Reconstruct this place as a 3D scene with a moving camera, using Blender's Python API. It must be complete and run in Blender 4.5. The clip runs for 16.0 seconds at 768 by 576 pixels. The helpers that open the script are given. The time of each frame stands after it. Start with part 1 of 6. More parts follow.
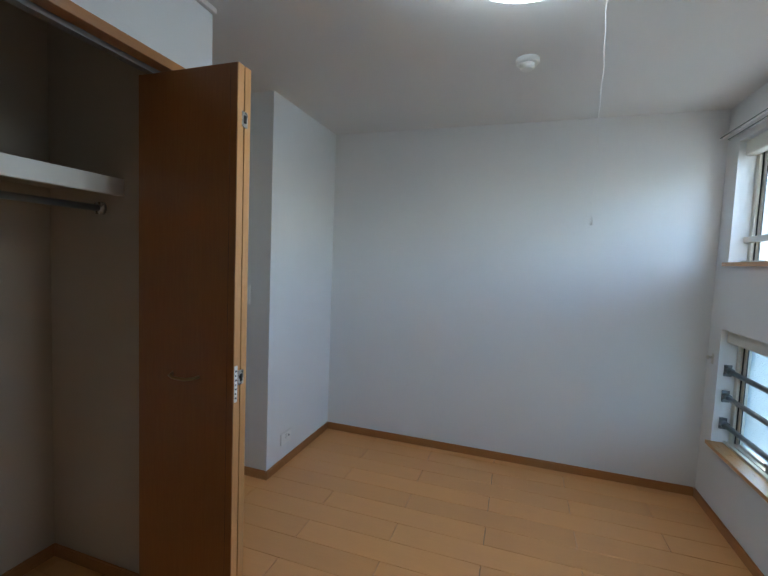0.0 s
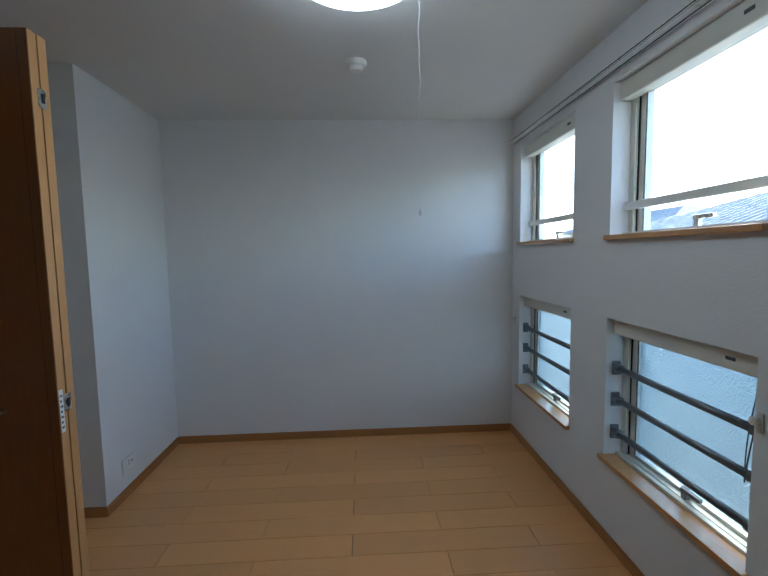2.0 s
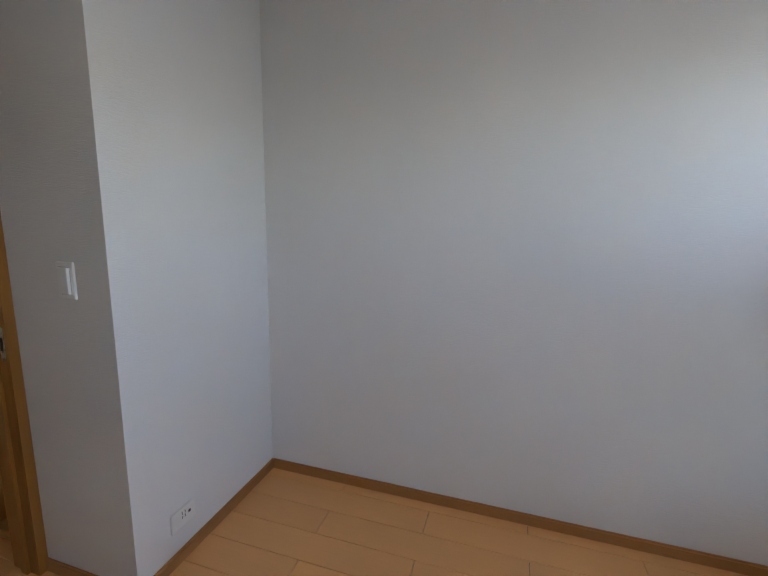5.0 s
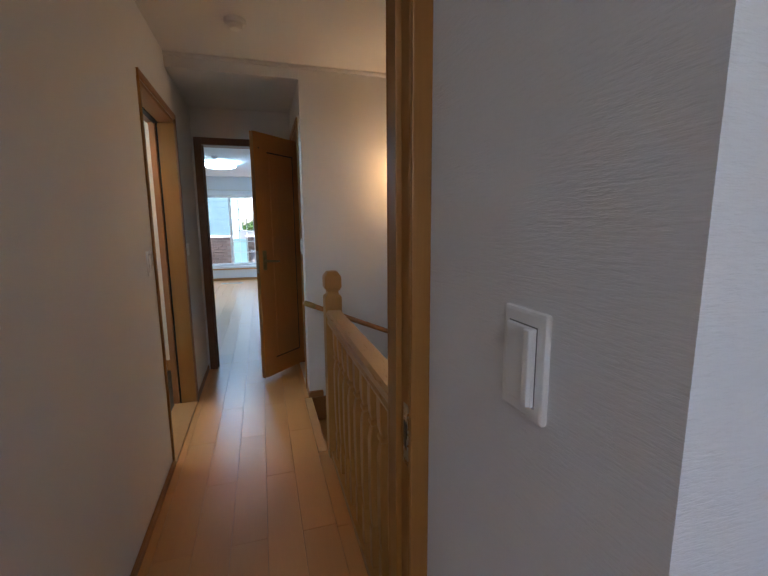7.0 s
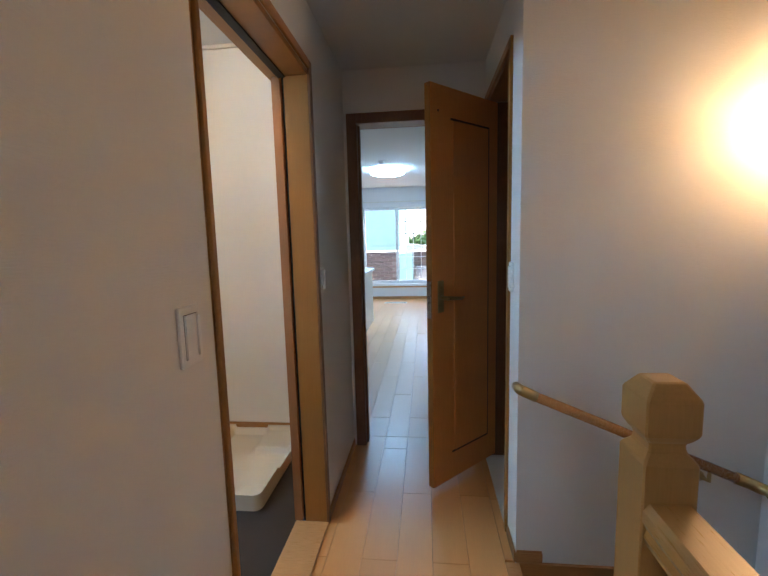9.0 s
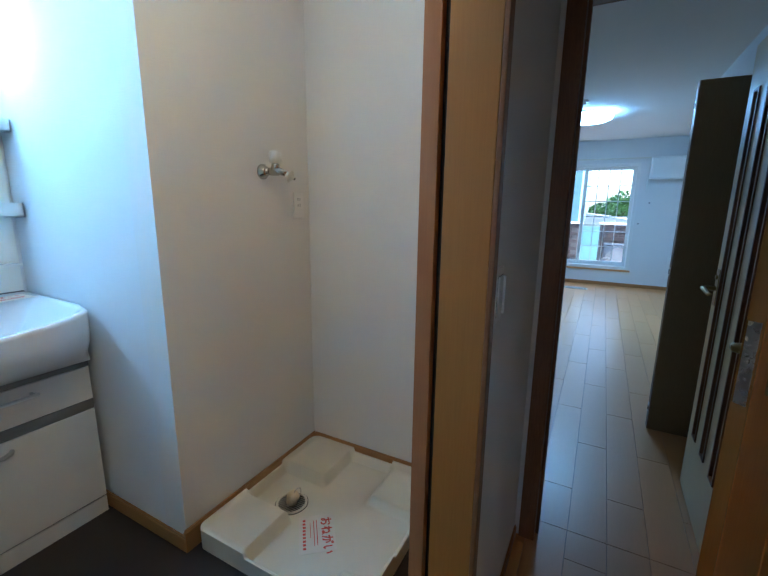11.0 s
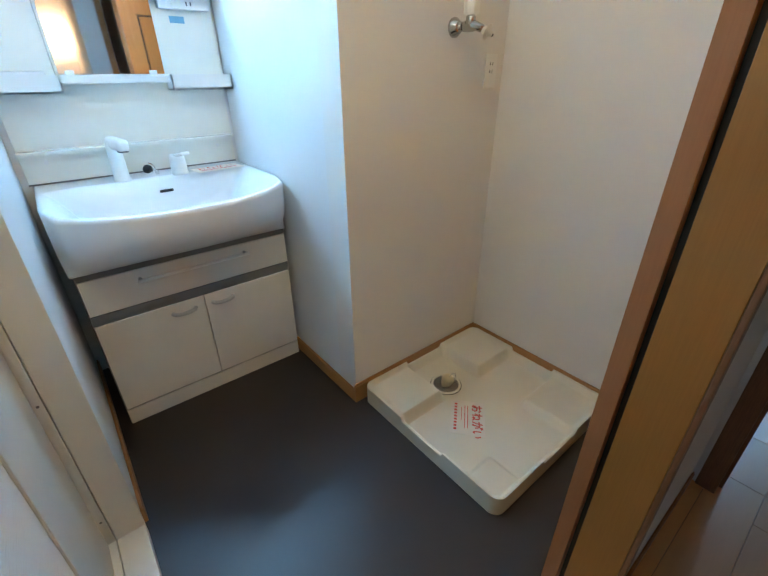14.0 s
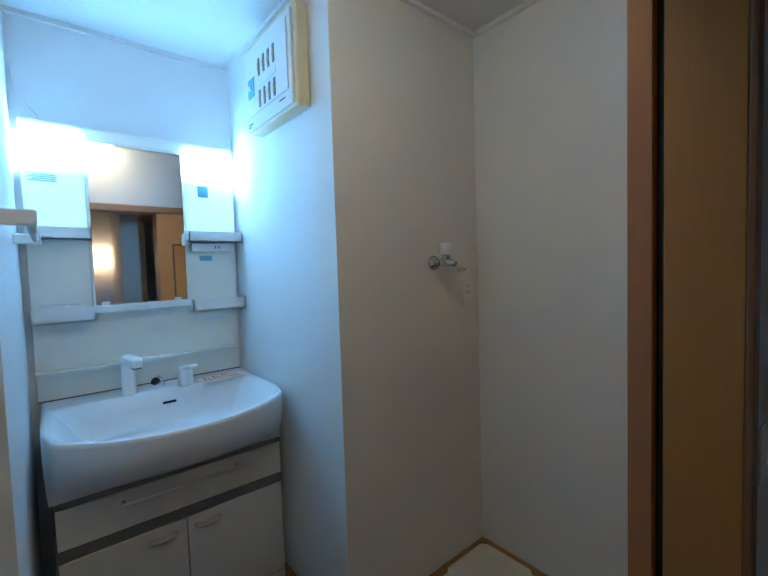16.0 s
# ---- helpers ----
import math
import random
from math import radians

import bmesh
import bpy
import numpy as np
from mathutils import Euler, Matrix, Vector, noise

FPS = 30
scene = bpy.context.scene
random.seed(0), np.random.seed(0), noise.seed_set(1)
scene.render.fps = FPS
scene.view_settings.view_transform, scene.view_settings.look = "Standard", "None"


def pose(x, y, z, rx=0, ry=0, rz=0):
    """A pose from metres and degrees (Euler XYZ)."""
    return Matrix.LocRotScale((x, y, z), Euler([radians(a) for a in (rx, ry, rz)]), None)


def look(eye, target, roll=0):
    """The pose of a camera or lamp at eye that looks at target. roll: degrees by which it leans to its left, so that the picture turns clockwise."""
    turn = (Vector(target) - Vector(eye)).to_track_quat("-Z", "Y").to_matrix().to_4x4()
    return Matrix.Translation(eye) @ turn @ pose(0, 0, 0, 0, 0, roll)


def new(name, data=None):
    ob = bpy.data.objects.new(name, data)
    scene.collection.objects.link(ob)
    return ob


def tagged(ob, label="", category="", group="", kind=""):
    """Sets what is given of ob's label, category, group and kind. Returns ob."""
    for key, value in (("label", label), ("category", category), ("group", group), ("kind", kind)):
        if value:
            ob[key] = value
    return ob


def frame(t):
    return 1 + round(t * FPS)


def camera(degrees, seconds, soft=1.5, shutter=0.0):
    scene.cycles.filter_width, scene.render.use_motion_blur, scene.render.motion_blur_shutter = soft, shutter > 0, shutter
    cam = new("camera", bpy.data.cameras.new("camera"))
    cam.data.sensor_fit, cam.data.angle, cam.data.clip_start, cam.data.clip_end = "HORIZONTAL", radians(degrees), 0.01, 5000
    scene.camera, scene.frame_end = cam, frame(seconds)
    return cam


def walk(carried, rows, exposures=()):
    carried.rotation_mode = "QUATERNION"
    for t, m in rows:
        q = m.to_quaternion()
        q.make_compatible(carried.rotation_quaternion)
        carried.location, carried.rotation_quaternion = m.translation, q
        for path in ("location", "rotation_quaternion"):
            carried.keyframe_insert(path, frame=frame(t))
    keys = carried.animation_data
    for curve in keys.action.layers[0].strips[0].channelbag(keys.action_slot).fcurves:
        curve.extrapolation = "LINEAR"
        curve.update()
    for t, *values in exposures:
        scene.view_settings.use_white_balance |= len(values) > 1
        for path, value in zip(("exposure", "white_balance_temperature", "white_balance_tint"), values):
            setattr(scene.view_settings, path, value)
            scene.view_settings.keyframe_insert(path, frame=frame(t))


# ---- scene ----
cam = camera(86.9, 16.0)
PATH = [
    (0, (0.945, 0.144, 1.418), (0.319, 2.039, 1.282), 2.3),
    (0.5, (0.921, 0.084, 1.419), (0.567, 2.047, 1.269), 0.8),
    (1, (0.934, 0.083, 1.414), (0.799, 2.071, 1.247), -0.2),
    (1.5, (0.938, 0.081, 1.415), (0.947, 2.074, 1.241), -1.0),
    (2, (0.936, 0.079, 1.416), (1.039, 2.069, 1.249), -1.0),
    (2.5, (0.931, 0.086, 1.414), (1.087, 2.072, 1.24), -0.6),
    (3, (0.922, 0.118, 1.397), (1.106, 2.1, 1.204), -0.2),
    (3.2, (0.92, 0.144, 1.393), (1.113, 2.123, 1.182), -0.1),
    (5.3, (0.573, 1.503, 1.39), (-0.223, 3.303, 1.038), 0.5),
    (5.5, (0.477, 1.578, 1.37), (-0.471, 3.308, 1.039), 0.0),
    (6, (0.205, 1.809, 1.314), (-1.141, 3.263, 1.046), -0.7),
    (6.5, (-0.043, 1.978, 1.31), (-1.738, 2.998, 1.015), -1.5),
    (7, (-0.305, 2.004, 1.324), (-2.197, 2.572, 1.012), -0.4),
    (7.5, (-0.662, 1.968, 1.318), (-2.616, 2.283, 1.028), -1.0),
    (8, (-1.041, 1.981, 1.307), (-3.018, 2.125, 1.04), -1.6),
    (8.2, (-1.192, 1.982, 1.31), (-3.174, 2.055, 1.052), -1.7),
    (10.3, (-2.464, 1.785, 1.337), (-4.333, 1.138, 1.038), -0.4),
    (10.5, (-2.542, 1.747, 1.336), (-4.382, 1.032, 1.015), -0.3),
    (11, (-2.674, 1.669, 1.343), (-4.403, 0.749, 0.94), 0.7),
    (11.5, (-2.712, 1.58, 1.346), (-4.263, 0.457, 0.769), 1.5),
    (12, (-2.726, 1.54, 1.331), (-4.105, 0.31, 0.566), 1.8),
    (12.5, (-2.733, 1.541, 1.329), (-3.977, 0.253, 0.438), 1.4),
    (13, (-2.734, 1.537, 1.334), (-3.889, 0.214, 0.378), 0.6),
    (13.5, (-2.73, 1.535, 1.331), (-3.839, 0.192, 0.349), -0.0),
    (14, (-2.729, 1.54, 1.333), (-3.838, 0.166, 0.395), -0.4),
    (14.5, (-2.716, 1.564, 1.405), (-3.891, 0.114, 0.685), -0.9),
    (15, (-2.705, 1.585, 1.45), (-3.953, 0.084, 1.013), -1.1),
    (15.5, (-2.725, 1.593, 1.465), (-3.985, 0.059, 1.223), -1.6),
    (16, (-2.713, 1.592, 1.461), (-3.984, 0.051, 1.36), -1.8),
]
EXPOSURES = [(0, 3.8, 5900, 1), (1, 3.5, 5800, 1), (2, 3.3, 5650, 0), (3.2, 3.3, 5700, 0), (5.3, 3.9, 6600, 10), (6.5, 3.85, 5950, 7), (7, 3.7, 6350, 16), (7.5, 4.0, 6450, 19), (8.2, 4.1, 6500, 20),
             (10.3, 3.9, 5500, 5), (10.6, 3.85, 5400, 5), (11, 3.45, 5000, 6), (12, 3.7, 5400, 6), (13, 3.85, 5700, 8), (14, 3.82, 5700, 8), (15, 2.8, 5300, 8), (16, 2.5, 5050, 6)]
walk(cam, [(t, look(eye, target, roll)) for t, eye, target, roll in PATH], EXPOSURES)

# ---- world ----
world = bpy.data.worlds.new("sky")
scene.world = world
world.use_nodes = True
wn = world.node_tree.nodes
sky = wn.new("ShaderNodeTexSky")
sky.sky_type = "NISHITA"
sky.sun_disc = False
sky.sun_elevation = radians(48)
sky.sun_rotation = radians(7)
sky.dust_density = 3.0
wn["Background"].inputs["Strength"].default_value = 0.15
world.node_tree.links.new(sky.outputs["Color"], wn["Background"].inputs["Color"])
sun = new("sun", bpy.data.lights.new("sun", "SUN"))
sun.data.energy, sun.data.angle, sun.data.color = 1.0, radians(14), (1.0, 0.97, 0.92)
sun.matrix_world = look((0, 0, 30), (-3.3, -27, 0))

# ---- materials ----
def nodes_of(name):
    m = bpy.data.materials.new(name)
    m.use_nodes = True
    nt = m.node_tree
    return m, nt, nt.nodes["Principled BSDF"]


def mixcol(nt, fac, a, b, kind="MIX"):
    n = nt.nodes.new("ShaderNodeMix")
    n.data_type, n.blend_type = "RGBA", kind
    for sock, v in ((n.inputs[0], fac), (n.inputs[6], a), (n.inputs[7], b)):
        if isinstance(v, (int, float)):
            sock.default_value = v
        elif isinstance(v, tuple):
            sock.default_value = (*v, 1) if len(v) == 3 else v
        else:
            nt.links.new(v, sock)
    return n.outputs[2]


def noise_of(nt, scale, stretch=(1, 1, 1), detail=4.0, rough=0.55):
    tc = nt.nodes.new("ShaderNodeTexCoord")
    mp = nt.nodes.new("ShaderNodeMapping")
    mp.inputs["Scale"].default_value = stretch
    n = nt.nodes.new("ShaderNodeTexNoise")
    n.inputs["Scale"].default_value, n.inputs["Detail"].default_value = scale, detail
    n.inputs["Roughness"].default_value = rough
    nt.links.new(tc.outputs["Object"], mp.inputs["Vector"])
    nt.links.new(mp.outputs["Vector"], n.inputs["Vector"])
    return n.outputs["Fac"]


def ramp(nt, fac, lo, hi, a=0.3, b=0.7):
    r = nt.nodes.new("ShaderNodeMapRange")
    r.inputs["From Min"].default_value, r.inputs["From Max"].default_value = a, b
    r.inputs["To Min"].default_value, r.inputs["To Max"].default_value = lo, hi
    nt.links.new(fac, r.inputs["Value"])
    return r.outputs[0]


def bump_of(nt, bsdf, height, strength, dist=0.002):
    b = nt.nodes.new("ShaderNodeBump")
    b.inputs["Strength"].default_value, b.inputs["Distance"].default_value = strength, dist
    nt.links.new(height, b.inputs["Height"])
    nt.links.new(b.outputs["Normal"], bsdf.inputs["Normal"])


def plain(name, col, rough=0.5, metal=0.0, spread=0.06, scale=9.0, grain=0.0, spec=0.5):
    m, nt, b = nodes_of(name)
    n = noise_of(nt, scale)
    lo = tuple(c * (1 - spread) for c in col)
    hi = tuple(min(1, c * (1 + spread)) for c in col)
    nt.links.new(mixcol(nt, ramp(nt, n, 0, 1), lo, hi), b.inputs["Base Color"])
    n2 = noise_of(nt, scale * 7)
    nt.links.new(ramp(nt, n2, max(0.02, rough - 0.03), rough + 0.03), b.inputs["Roughness"])
    b.inputs["Metallic"].default_value = metal
    b.inputs["Specular IOR Level"].default_value = spec
    if grain:
        bump_of(nt, b, noise_of(nt, 260), grain, 0.001)
    return m


def wallpaper(name, col, strength=0.7, stretch=(0.6, 0.6, 4.2)):
    m, nt, b = nodes_of(name)
    big = noise_of(nt, 1.3)
    lo = tuple(c * 0.965 for c in col)
    nt.links.new(mixcol(nt, ramp(nt, big, 0, 1), lo, col), b.inputs["Base Color"])
    b.inputs["Roughness"].default_value = 0.88
    b.inputs["Specular IOR Level"].default_value = 0.25
    fine = noise_of(nt, 85, stretch, 3.0, 0.6)
    bump_of(nt, b, fine, strength, 0.0024)
    return m


def wood(name, dark, light, rough, along=(1, 1, 14), scale=3.0, vary=0.0, coat=0.0, relief=0.12):
    m, nt, b = nodes_of(name)
    grain = noise_of(nt, scale * 6, along, 6.0, 0.62)
    cloud = noise_of(nt, scale * 0.5, along, 2.0)
    c = mixcol(nt, ramp(nt, grain, 0, 1, 0.32, 0.68), dark, light)
    c = mixcol(nt, ramp(nt, cloud, 0, 0.2), c, tuple(0.8 * k for k in light))
    if vary:
        oi = nt.nodes.new("ShaderNodeObjectInfo")
        hsv = nt.nodes.new("ShaderNodeHueSaturation")
        nt.links.new(c, hsv.inputs["Color"])
        nt.links.new(ramp(nt, oi.outputs["Random"], 1 - vary, 1 + vary, 0, 1), hsv.inputs["Value"])
        c = hsv.outputs["Color"]
    nt.links.new(c, b.inputs["Base Color"])
    nt.links.new(ramp(nt, grain, rough - 0.4 * relief, rough + 0.65 * relief), b.inputs["Roughness"])
    b.inputs["Coat Weight"].default_value = coat
    b.inputs["Coat Roughness"].default_value = 0.25
    bump_of(nt, b, grain, relief, 0.0006)
    return m


def glowing(name, col, power):
    m, nt, b = nodes_of(name)
    b.inputs["Base Color"].default_value = (0.9, 0.9, 0.9, 1)
    b.inputs["Emission Color"].default_value = (*col, 1)
    b.inputs["Emission Strength"].default_value = power
    return m


def glass(name, rough=0.0, col=(1, 1, 1), bump=0.0, scale=60.0):
    m, nt, b = nodes_of(name)
    b.inputs["Base Color"].default_value = (*col, 1)
    b.inputs["Transmission Weight"].default_value = 1.0
    b.inputs["Roughness"].default_value = rough
    b.inputs["IOR"].default_value = 1.45 if rough else 1.01
    if bump:
        v = nt.nodes.new("ShaderNodeTexVoronoi")
        v.feature, v.inputs["Scale"].default_value = "SMOOTH_F1", scale
        tc = nt.nodes.new("ShaderNodeTexCoord")
        nt.links.new(tc.outputs["Object"], v.inputs["Vector"])
        bump_of(nt, b, v.outputs["Distance"], bump, 0.004)
    return m


M_WALL = wallpaper("white_wallpaper", (0.79, 0.79, 0.785), 0.62)
M_WALL2 = wallpaper("ivory_wallpaper", (0.79, 0.775, 0.75), 0.4)
M_CEIL = wallpaper("ceiling_paper", (0.76, 0.75, 0.73), 0.3, (1, 1, 1))
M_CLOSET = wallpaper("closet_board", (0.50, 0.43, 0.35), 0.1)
M_OAK_V = wood("oak_upright", (0.33, 0.142, 0.026), (0.37, 0.163, 0.032), 0.42, (18, 18, 0.7), 2.4, 0, 0.0, 0.06)
M_OAK_RED = wood("reddish_edge", (0.33, 0.135, 0.046), (0.37, 0.155, 0.055), 0.42, (18, 18, 0.7), 2.4, 0, 0.0, 0.06)
M_OAK_H = wood("oak_level", (0.36, 0.155, 0.046), (0.42, 0.190, 0.060), 0.40, (1.2, 1.2, 14), 3.0, 0, 0.1, 0.08)
M_SKIRT = wood("golden_oak_skirting", (0.34, 0.160, 0.042), (0.41, 0.20, 0.056), 0.38, (1.2, 1.2, 14), 3.0, 0, 0.15, 0.08)
# dark brown oak; also paints the shaded west side of two oak frames
M_OAK_DARK = wood("dark_oak", (0.15, 0.062, 0.026), (0.22, 0.098, 0.04), 0.4, (14, 14, 1))
M_DOOR = wood("door_veneer", (0.28, 0.105, 0.024), (0.33, 0.13, 0.033), 0.38, (16, 16, 0.8), 2.0, 0, 0.15, 0.05)
M_DOOR_HALL = wood("hall_door_veneer", (0.68, 0.245, 0.050), (0.76, 0.295, 0.068), 0.38, (16, 16, 0.8), 2.0, 0, 0.15, 0.05)
M_DOOR_EDGE = wood("door_edging", (0.50, 0.25, 0.09), (0.62, 0.33, 0.125), 0.45, (16, 16, 0.8))
M_DOOR_DARK = wood("dark_veneer", (0.22, 0.145, 0.066), (0.28, 0.19, 0.092), 0.4, (16, 16, 0.8))
M_GROOVE = plain("groove_dark", (0.05, 0.025, 0.012), 0.6)
M_PLANK = wood("floor_plank", (0.71, 0.34, 0.116), (0.74, 0.362, 0.128), 0.36, (1, 16, 16), 2.0, 0.05, 0.15, 0.03)
M_SUBFLOOR = plain("plank_joint", (0.05, 0.025, 0.012), 0.8)
M_SILL = wood("sill_board", (0.50, 0.25, 0.09), (0.60, 0.32, 0.125), 0.3, (14, 1, 14), 3.0, 0, 0.3)
M_RAIL = wood("rail_beech", (0.51, 0.265, 0.072), (0.57, 0.305, 0.090), 0.3, (1, 14, 14), 3.0, 0, 0.4)
M_POST = wood("post_beech", (0.48, 0.25, 0.070), (0.54, 0.285, 0.086), 0.36, (14, 14, 1), 3.0, 0, 0.25)
M_HANDRAIL = wood("handrail_brown", (0.36, 0.155, 0.045), (0.41, 0.18, 0.055), 0.25, (1, 14, 14), 3.0, 0, 0.5)
M_BRASS = plain("aged_brass", (0.42, 0.30, 0.13), 0.3, 1.0, 0.12)
M_STEEL = plain("satin_steel", (0.55, 0.54, 0.52), 0.28, 1.0, 0.05)
M_SATIN = plain("satin_plastic", (0.50, 0.50, 0.48), 0.4)
M_CHROME = plain("chrome", (0.74, 0.74, 0.73), 0.06, 1.0, 0.02)
M_BARS = plain("grey_enamel", (0.17, 0.18, 0.19), 0.32, 0.5, 0.06)
M_ALU = plain("cream_aluminium", (0.70, 0.68, 0.60), 0.42, 0.1, 0.03)
M_WHITE = plain("white_plastic", (0.80, 0.80, 0.78), 0.38, 0, 0.02)
M_BAR = plain("brushed_bar", (0.88, 0.87, 0.82), 0.42, 0.6, 0.03)
M_TAP = plain("aged_chrome", (0.46, 0.45, 0.42), 0.16, 1.0, 0.06)
M_NOZZLE = plain("white_nozzle_plastic", (0.72, 0.68, 0.60), 0.4, 0, 0.03)
M_CREAM = plain("cream_plastic", (0.74, 0.62, 0.38), 0.42, 0, 0.04)
M_PAN = plain("pan_plastic", (0.74, 0.68, 0.55), 0.36, 0, 0.03, 5.0)
M_CABINET = plain("cabinet_laminate", (0.74, 0.71, 0.65), 0.4, 0, 0.02)
M_PANEL = plain("vanity_panel", (0.87, 0.87, 0.80), 0.22, 0, 0.02)
M_CERAMIC = plain("basin_resin", (0.83, 0.84, 0.85), 0.24, 0, 0.01)
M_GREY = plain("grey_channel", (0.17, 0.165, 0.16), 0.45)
M_BLACK = plain("black_rubber", (0.012, 0.012, 0.013), 0.5)
M_VINYL = plain("dark_vinyl", (0.031, 0.0225, 0.0205), 0.38, 0, 0.14, 3.0, 0.15)
M_RED = plain("red_ink", (0.65, 0.09, 0.06), 0.6)
M_NOTE = plain("clear_note", (0.78, 0.70, 0.60), 0.3)
M_LABEL_BLUE = plain("blue_print", (0.20, 0.45, 0.62), 0.5)
M_DARK_PRINT = plain("dark_print", (0.06, 0.07, 0.08), 0.5)
M_LABEL = plain("label_paper", (0.78, 0.80, 0.80), 0.5)
M_TOILET = plain("toilet_ceramic", (0.76, 0.70, 0.58), 0.18, 0, 0.02)
M_MIRROR = plain("mirror_silver", (0.9, 0.9, 0.9), 0.01, 1.0, 0.0)
M_GLASS = glass("clear_glass")
M_FROST = glass("pebbled_glass", 0.36, (0.25, 0.335, 0.39), 0.85, 125.0)
M_REED = glass("slit_glass", 0.25, (0.75, 0.82, 0.80), 0.6, 90.0)
M_LAMP_BED = glowing("ceiling_lamp_glow", (0.86, 0.93, 1.0), 0.85)
M_LAMP_LIV = glowing("living_lamp_glow", (0.36, 0.68, 1.0), 4.4)
M_LAMP_HALL = glowing("wall_lamp_glow", (1.0, 0.60, 0.27), 0.55)
M_BULB_HALL = glowing("wall_bulb_glow", (1.0, 0.55, 0.23), 1.4)
M_LAMP_VAN = glowing("vanity_tube_glow", (0.36, 0.69, 1.0), 7.5)
M_LAMP_LOW = glowing("vanity_cover_glow", (0.50, 0.80, 1.0), 0.10)
M_LAMP_WASH = glowing("wash_lamp_glow", (1.0, 0.72, 0.33), 3.2)
M_ROOF = plain("roof_tile", (0.17, 0.18, 0.185), 0.5, 0, 0.25, 4.0)
M_RENDER = plain("house_render", (0.74, 0.73, 0.70), 0.85, 0, 0.08, 2.0, 0.2)
M_GROUND = plain("town_ground", (0.10, 0.105, 0.09), 0.9, 0, 0.4, 0.4)
M_BRICK = wood("parapet_brick", (0.035, 0.025, 0.022), (0.058, 0.040, 0.033), 0.85, (3, 3, 3), 6.0, 0.18)
M_MORTAR = plain("mortar", (0.12, 0.11, 0.10), 0.9)
M_SIDING = plain("blue_green_siding", (0.10, 0.17, 0.18), 0.7, 0, 0.08, 2.0, 0.1)
M_BALCONY = glass("balcony_panel_glass", 0.35, (0.35, 0.55, 0.55))
M_LEAF = plain("leaves", (0.085, 0.155, 0.04), 0.6, 0, 0.5, 2.0)
M_BARK = plain("bark", (0.09, 0.06, 0.04), 0.9, 0, 0.3, 8.0)


# ---- builders ----
def place(name, x, y, z):
    ob = new(name)
    ob.empty_display_size = 0.05
    ob.location = (x, y, z)
    return ob


def mesh_ob(name, bm, material, smooth=False):
    me = bpy.data.meshes.new(name)
    bm.to_mesh(me)
    bm.free()
    me.materials.append(material)
    if smooth:
        for p in me.polygons:
            p.use_smooth = True
    return new(name, me)


def world_of(ob):
    m = ob.matrix_basis.copy()
    while ob.parent:
        m = ob.parent.matrix_basis @ ob.matrix_parent_inverse @ m
        ob = ob.parent
    return m


def part(name, bm, material, parent, label="", smooth=False):
    """Links bm, whose points are in world metres, as one mesh under a thing or a part."""
    ob = mesh_ob(name, bm, material, smooth)
    ob.parent = parent
    ob.matrix_parent_inverse = world_of(parent).inverted()
    return tagged(ob, label) if label else ob


def box(bm, x0, x1, y0, y1, z0, z1, bev=0.0, m=None):
    vs = bmesh.ops.create_cube(bm, size=1)["verts"]
    for v in vs:
        v.co = Vector((x0 + (v.co.x + 0.5) * (x1 - x0), y0 + (v.co.y + 0.5) * (y1 - y0), z0 + (v.co.z + 0.5) * (z1 - z0)))
    if bev:
        es = list({e for v in vs for e in v.link_edges})
        r = bmesh.ops.bevel(bm, geom=es, offset=bev, segments=2, affect="EDGES", profile=0.6)
        vs = list({v for f in r["faces"] for v in f.verts} | {v for v in vs if v.is_valid})
    if m:
        for v in vs:
            v.co = m @ v.co
    return vs


def boxes(*bs, bev=0.0, m=None):
    bm = bmesh.new()
    for b in bs:
        box(bm, *b, bev, m)
    return bm


def tube(points, radius, sides=10, bm=None, cap=True):
    """A round bar along a line of points; radius may be a list."""
    bm = bm or bmesh.new()
    pts = [Vector(p) for p in points]
    rad = radius if isinstance(radius, (list, tuple)) else [radius] * len(pts)
    rings, side = [], None
    for i, p in enumerate(pts):
        d = (pts[min(i + 1, len(pts) - 1)] - pts[max(i - 1, 0)])
        if d.length < 1e-9:
            d = pts[-1] - pts[0]
        d.normalize()
        if side is None:
            side = d.orthogonal().normalized()
        side = (side - d * side.dot(d)).normalized()
        up = d.cross(side)
        rings.append([bm.verts.new(p + rad[i] * (math.cos(a) * side + math.sin(a) * up))
                      for a in (2 * math.pi * k / sides for k in range(sides))])
    for a, b in zip(rings, rings[1:]):
        for k in range(sides):
            bm.faces.new((a[k], a[(k + 1) % sides], b[(k + 1) % sides], b[k]))
    if cap:
        bm.faces.new(rings[0][::-1])
        bm.faces.new(rings[-1])
    return bm


